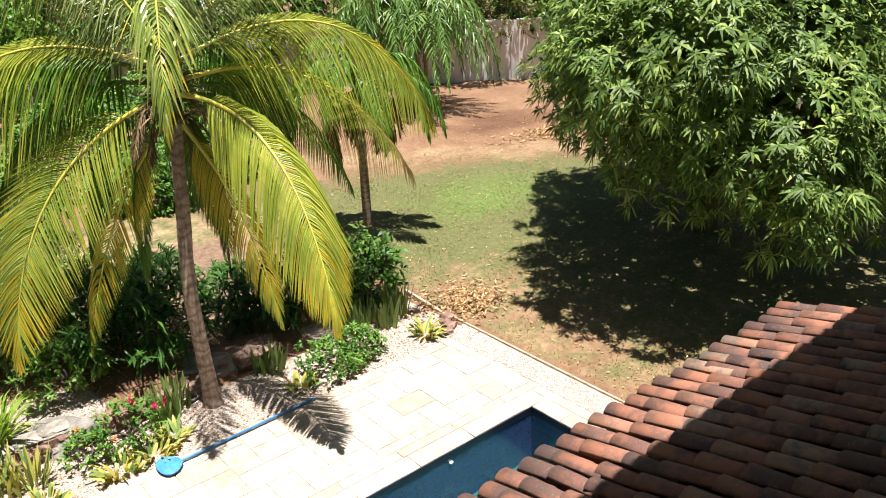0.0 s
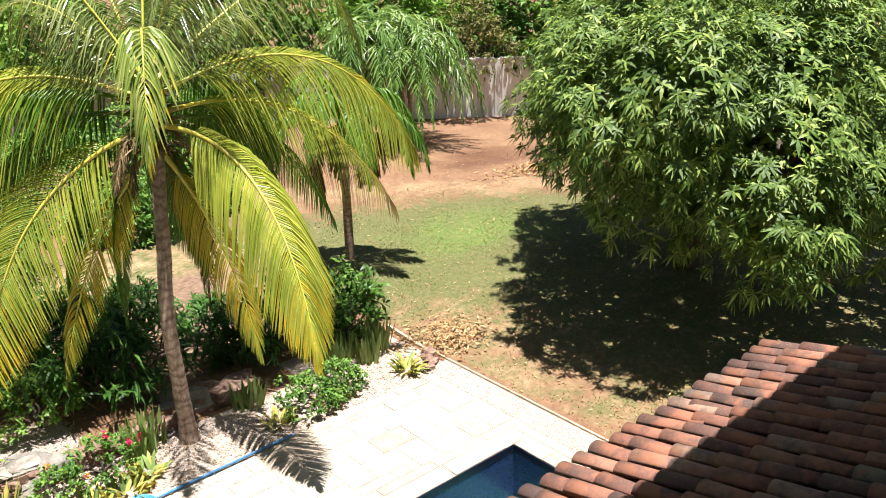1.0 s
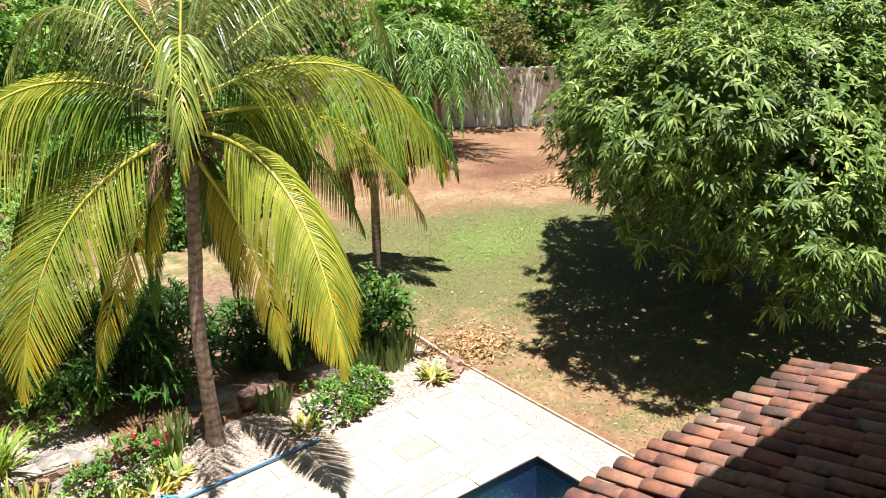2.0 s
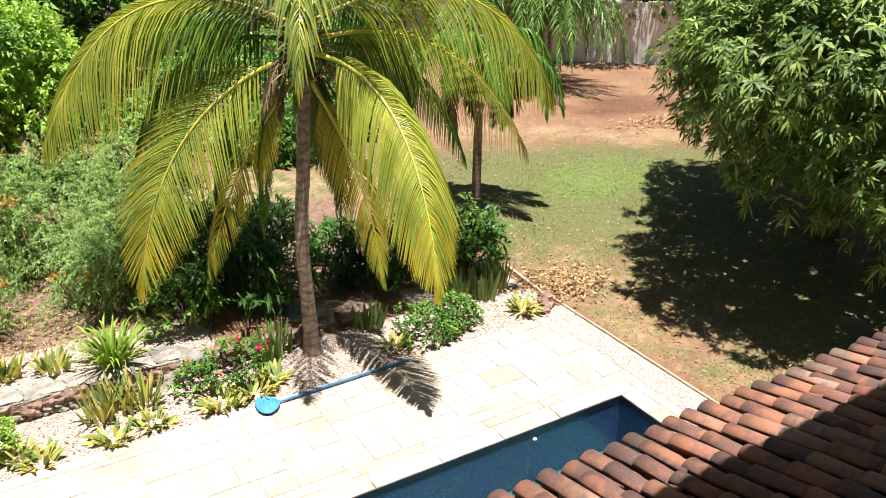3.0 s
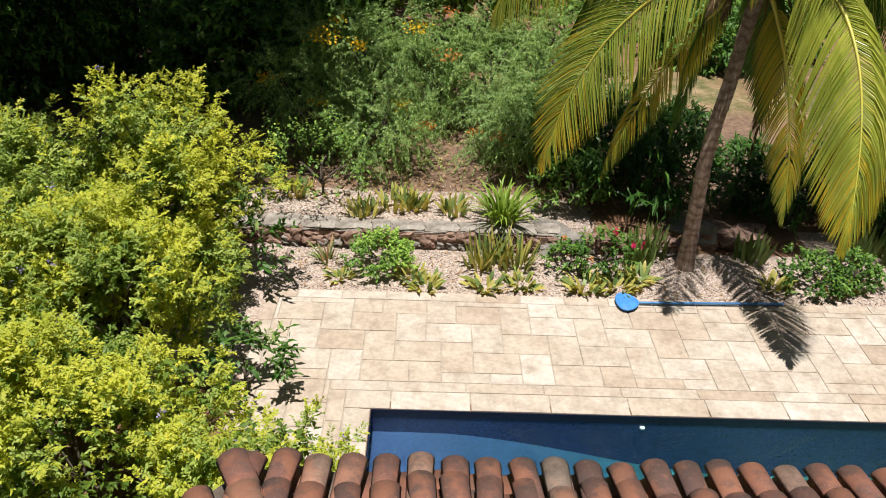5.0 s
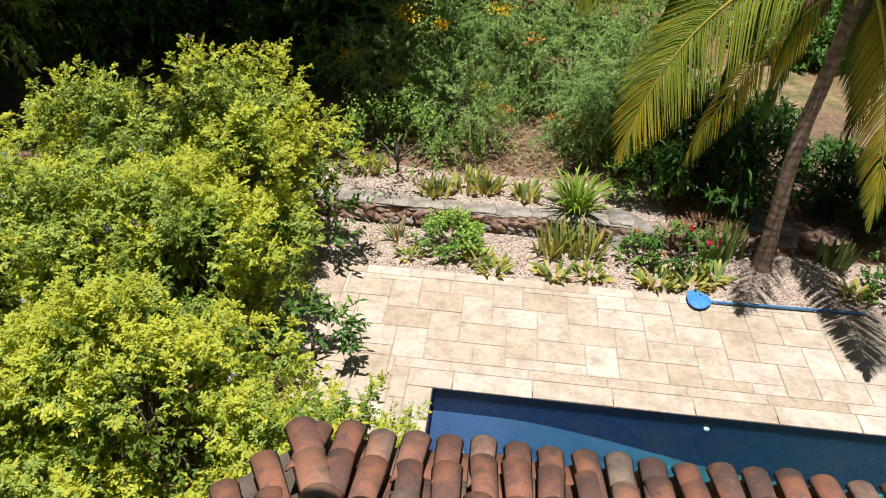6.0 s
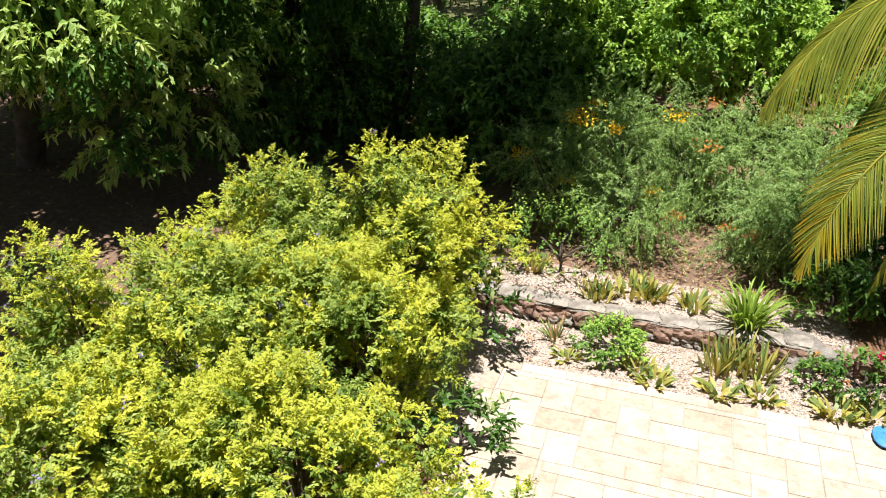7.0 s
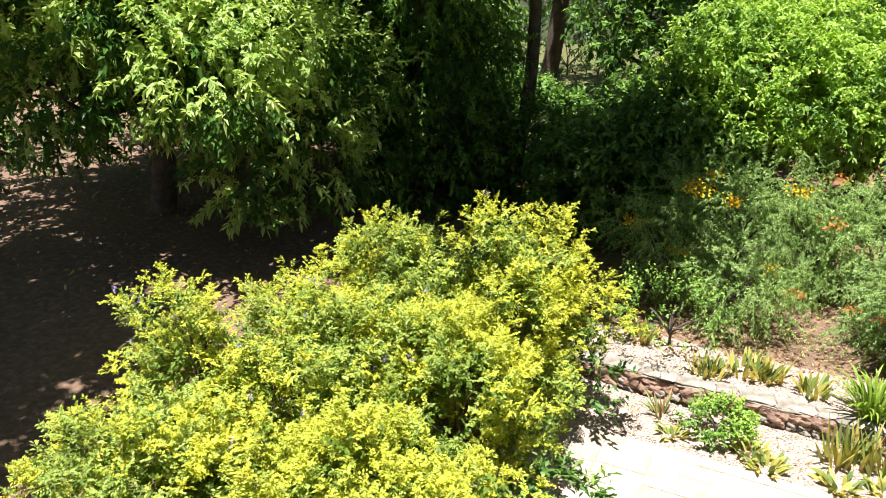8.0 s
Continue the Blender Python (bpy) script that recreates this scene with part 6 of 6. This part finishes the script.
def barrel_mesh(length, r0, r1, thick=0.014, arc=2.7, n=8, concave=False):
    """A tapering half-round clay tile along +y, wide end at the start, with thickness."""
    v, q = [], []
    for k, (y, r) in enumerate(((0.0, r0), (length, r1))):
        for off in (0.0, -thick):
            for i in range(n + 1):
                a = math.pi / 2 + arc * (0.5 - i / n)
                x, z = (r + off) * math.cos(a), (r + off) * math.sin(a) - r * 0.35
                v.append((x, y, -z * 0.8 if concave else z * 0.82))
    m = n + 1
    for i in range(n):
        q.append((i, i + 1, 2 * m + i + 1, 2 * m + i))
        q.append((m + i + 1, m + i, 3 * m + i, 3 * m + i + 1))
        q.append((i + 1, i, m + i, m + i + 1))
        q.append((2 * m + i, 2 * m + i + 1, 3 * m + i + 1, 3 * m + i))
    q.append((0, 2 * m, 3 * m, m))
    q.append((n, m + n, 3 * m + n, 2 * m + n))
    me = mesh_np("roof_tile", v, q, M_clay, smooth=True)
    return me


def build_roof():
    rng = random.Random(17)
    roof = thing("porch_roof", "sloping roof of weathered terracotta barrel tiles", "roof", kind="structure")
    tile = [barrel_mesh(0.48, 0.09 + 0.004 * k, 0.074 + 0.003 * k) for k in range(3)]
    pan = barrel_mesh(0.5, 0.085, 0.1, concave=True)
    slope = math.degrees(math.atan(ROOF_S))
    step, exposed = 0.21, 0.37
    count = 0
    late = []
    # boards under the tiles
    n = Vector((0, ROOF_S, 1)).normalized()
    v = [(ROOF_L, ROOF_Y + 0.06, ROOF_Z - 0.16), (ROOF_R, ROOF_Y + 0.06, ROOF_Z - 0.16), (ROOF_R, -7.6, ROOF_Z - 0.16 + ROOF_S * 4.46), (ROOF_L + HIP * 4.4, -7.6, ROOF_Z - 0.16 + ROOF_S * 4.46)]
    v += [(a, b, c - 0.08) for a, b, c in v]
    part("roof_boards", mesh_np("roof_boards", v, [(0, 1, 2, 3), (7, 6, 5, 4), (0, 4, 5, 1), (1, 5, 6, 2), (2, 6, 7, 3), (3, 7, 4, 0)], M_bark), roof)
    v = [(ROOF_L, ROOF_Y + 0.06, ROOF_Z - 0.16), (ROOF_L + HIP * 4.4, -7.6, ROOF_Z - 0.16 + ROOF_S * 4.46), (ROOF_L - 1.4, -7.6, ROOF_Z - 0.3), (ROOF_L - 0.5, ROOF_Y - 0.45, ROOF_Z - 0.2)]
    v += [(a, b, c - 0.08) for a, b, c in v]
    part("roof_boards", mesh_np("roof_boards", v, [(0, 1, 2, 3), (7, 6, 5, 4), (0, 4, 5, 1), (1, 5, 6, 2), (2, 6, 7, 3), (3, 7, 4, 0)], M_bark), roof)
    cols = int((ROOF_R - ROOF_L) / step) + 1
    k = 0
    for c in range(cols):
        x = ROOF_L + 0.12 + c * step
        jog = rng.uniform(-0.18, 0.06)
        for r in range(12):
            s = r * exposed + jog * (r > 0) + rng.uniform(-0.04, 0.04) - 0.02
            y = ROOF_Y - s * math.cos(radians(slope))
            z = ROOF_Z + s * math.sin(radians(slope))
            hip = ROOF_L - HIP * (y - ROOF_Y)      # x of the hip at this depth
            if x < hip + 0.05:
                continue
            m = pose(x + rng.uniform(-0.008, 0.008), y, z + 0.055, 0, 0, 180 + rng.uniform(-3.5, 3.5)) @ pose(0, 0, 0, slope - 2.4 + rng.uniform(-1.2, 1.2), rng.uniform(-4, 4), 0)
            late.append((r, "roof_tile", rng.choice(tile), m))
            m2 = pose(x + step / 2, y + 0.01, z - 0.02, 0, 0, 180) @ pose(0, 0, 0, slope - 1.5, 0, 0)
            late.append((r + 0.5, "pan_tile", pan, m2))
    # hip caps and the west slope
    hipdir = Vector((HIP, -1, ROOF_S)).normalized()
    for r in range(12):
        p = Vector((ROOF_L, ROOF_Y, ROOF_Z)) + hipdir * (0.36 * r + 0.02)
        m = Matrix.Translation(p + Vector((0, 0, 0.075))) @ pose(0, 0, 0, 0, 0, 180 + math.degrees(math.atan(HIP))) @ pose(0, 0, 0, math.degrees(math.asin(hipdir.z)) - 2, 0, rng.uniform(-3, 3))
        late.append((-1, "hip_tile", barrel_mesh(0.5, 0.11, 0.09), m) if r == 0 else (-1, "hip_tile", late[-1][2], m))
    for row in range(1, 8):
        for r in range(12 - row):
            p = Vector((ROOF_L - 0.19 * row + 0.02, ROOF_Y - 0.2 * row - 0.04, ROOF_Z - 0.045 * row)) + hipdir * (0.36 * r + rng.uniform(-0.03, 0.03))
            m = Matrix.Translation(p + Vector((0, 0, 0.05))) @ pose(0, 0, 0, 0, 0, 206 + rng.uniform(-4, 4)) @ pose(0, 0, 0, math.degrees(math.asin(hipdir.z)) - 2, 0, 0)
            late.append((20 + r, "roof_tile", rng.choice(tile), m))
    # the lower courses, which lie nearest, one by one; the rest as one sheet of tiles
    rest = []
    singles = {"roof_tile": 0, "pan_tile": 0, "hip_tile": 0}
    for order, name, me, m in sorted(late, key=lambda t: t[0]):
        if singles[name] < 300:
            singles[name] += 1
            ob = part(name, me, roof)
            ob.matrix_local = m
        else:
            rest.append((me, m))
    pieces = []
    for me, m in rest:
        co = np.empty(len(me.vertices) * 3, np.float32)
        me.vertices.foreach_get("co", co)
        mm = np.array(m)
        vv = co.reshape(-1, 3) @ mm[:3, :3].T + mm[:3, 3]
        qq = np.array([p.vertices[:] for p in me.polygons])
        pieces.append((vv, qq))
    if pieces:
        v, q = joined(pieces)
        tagged(part("upper_tiles", mesh_np("upper_tiles", v, q, M_clay, smooth=True), roof), kind="stuff")


build_roof()
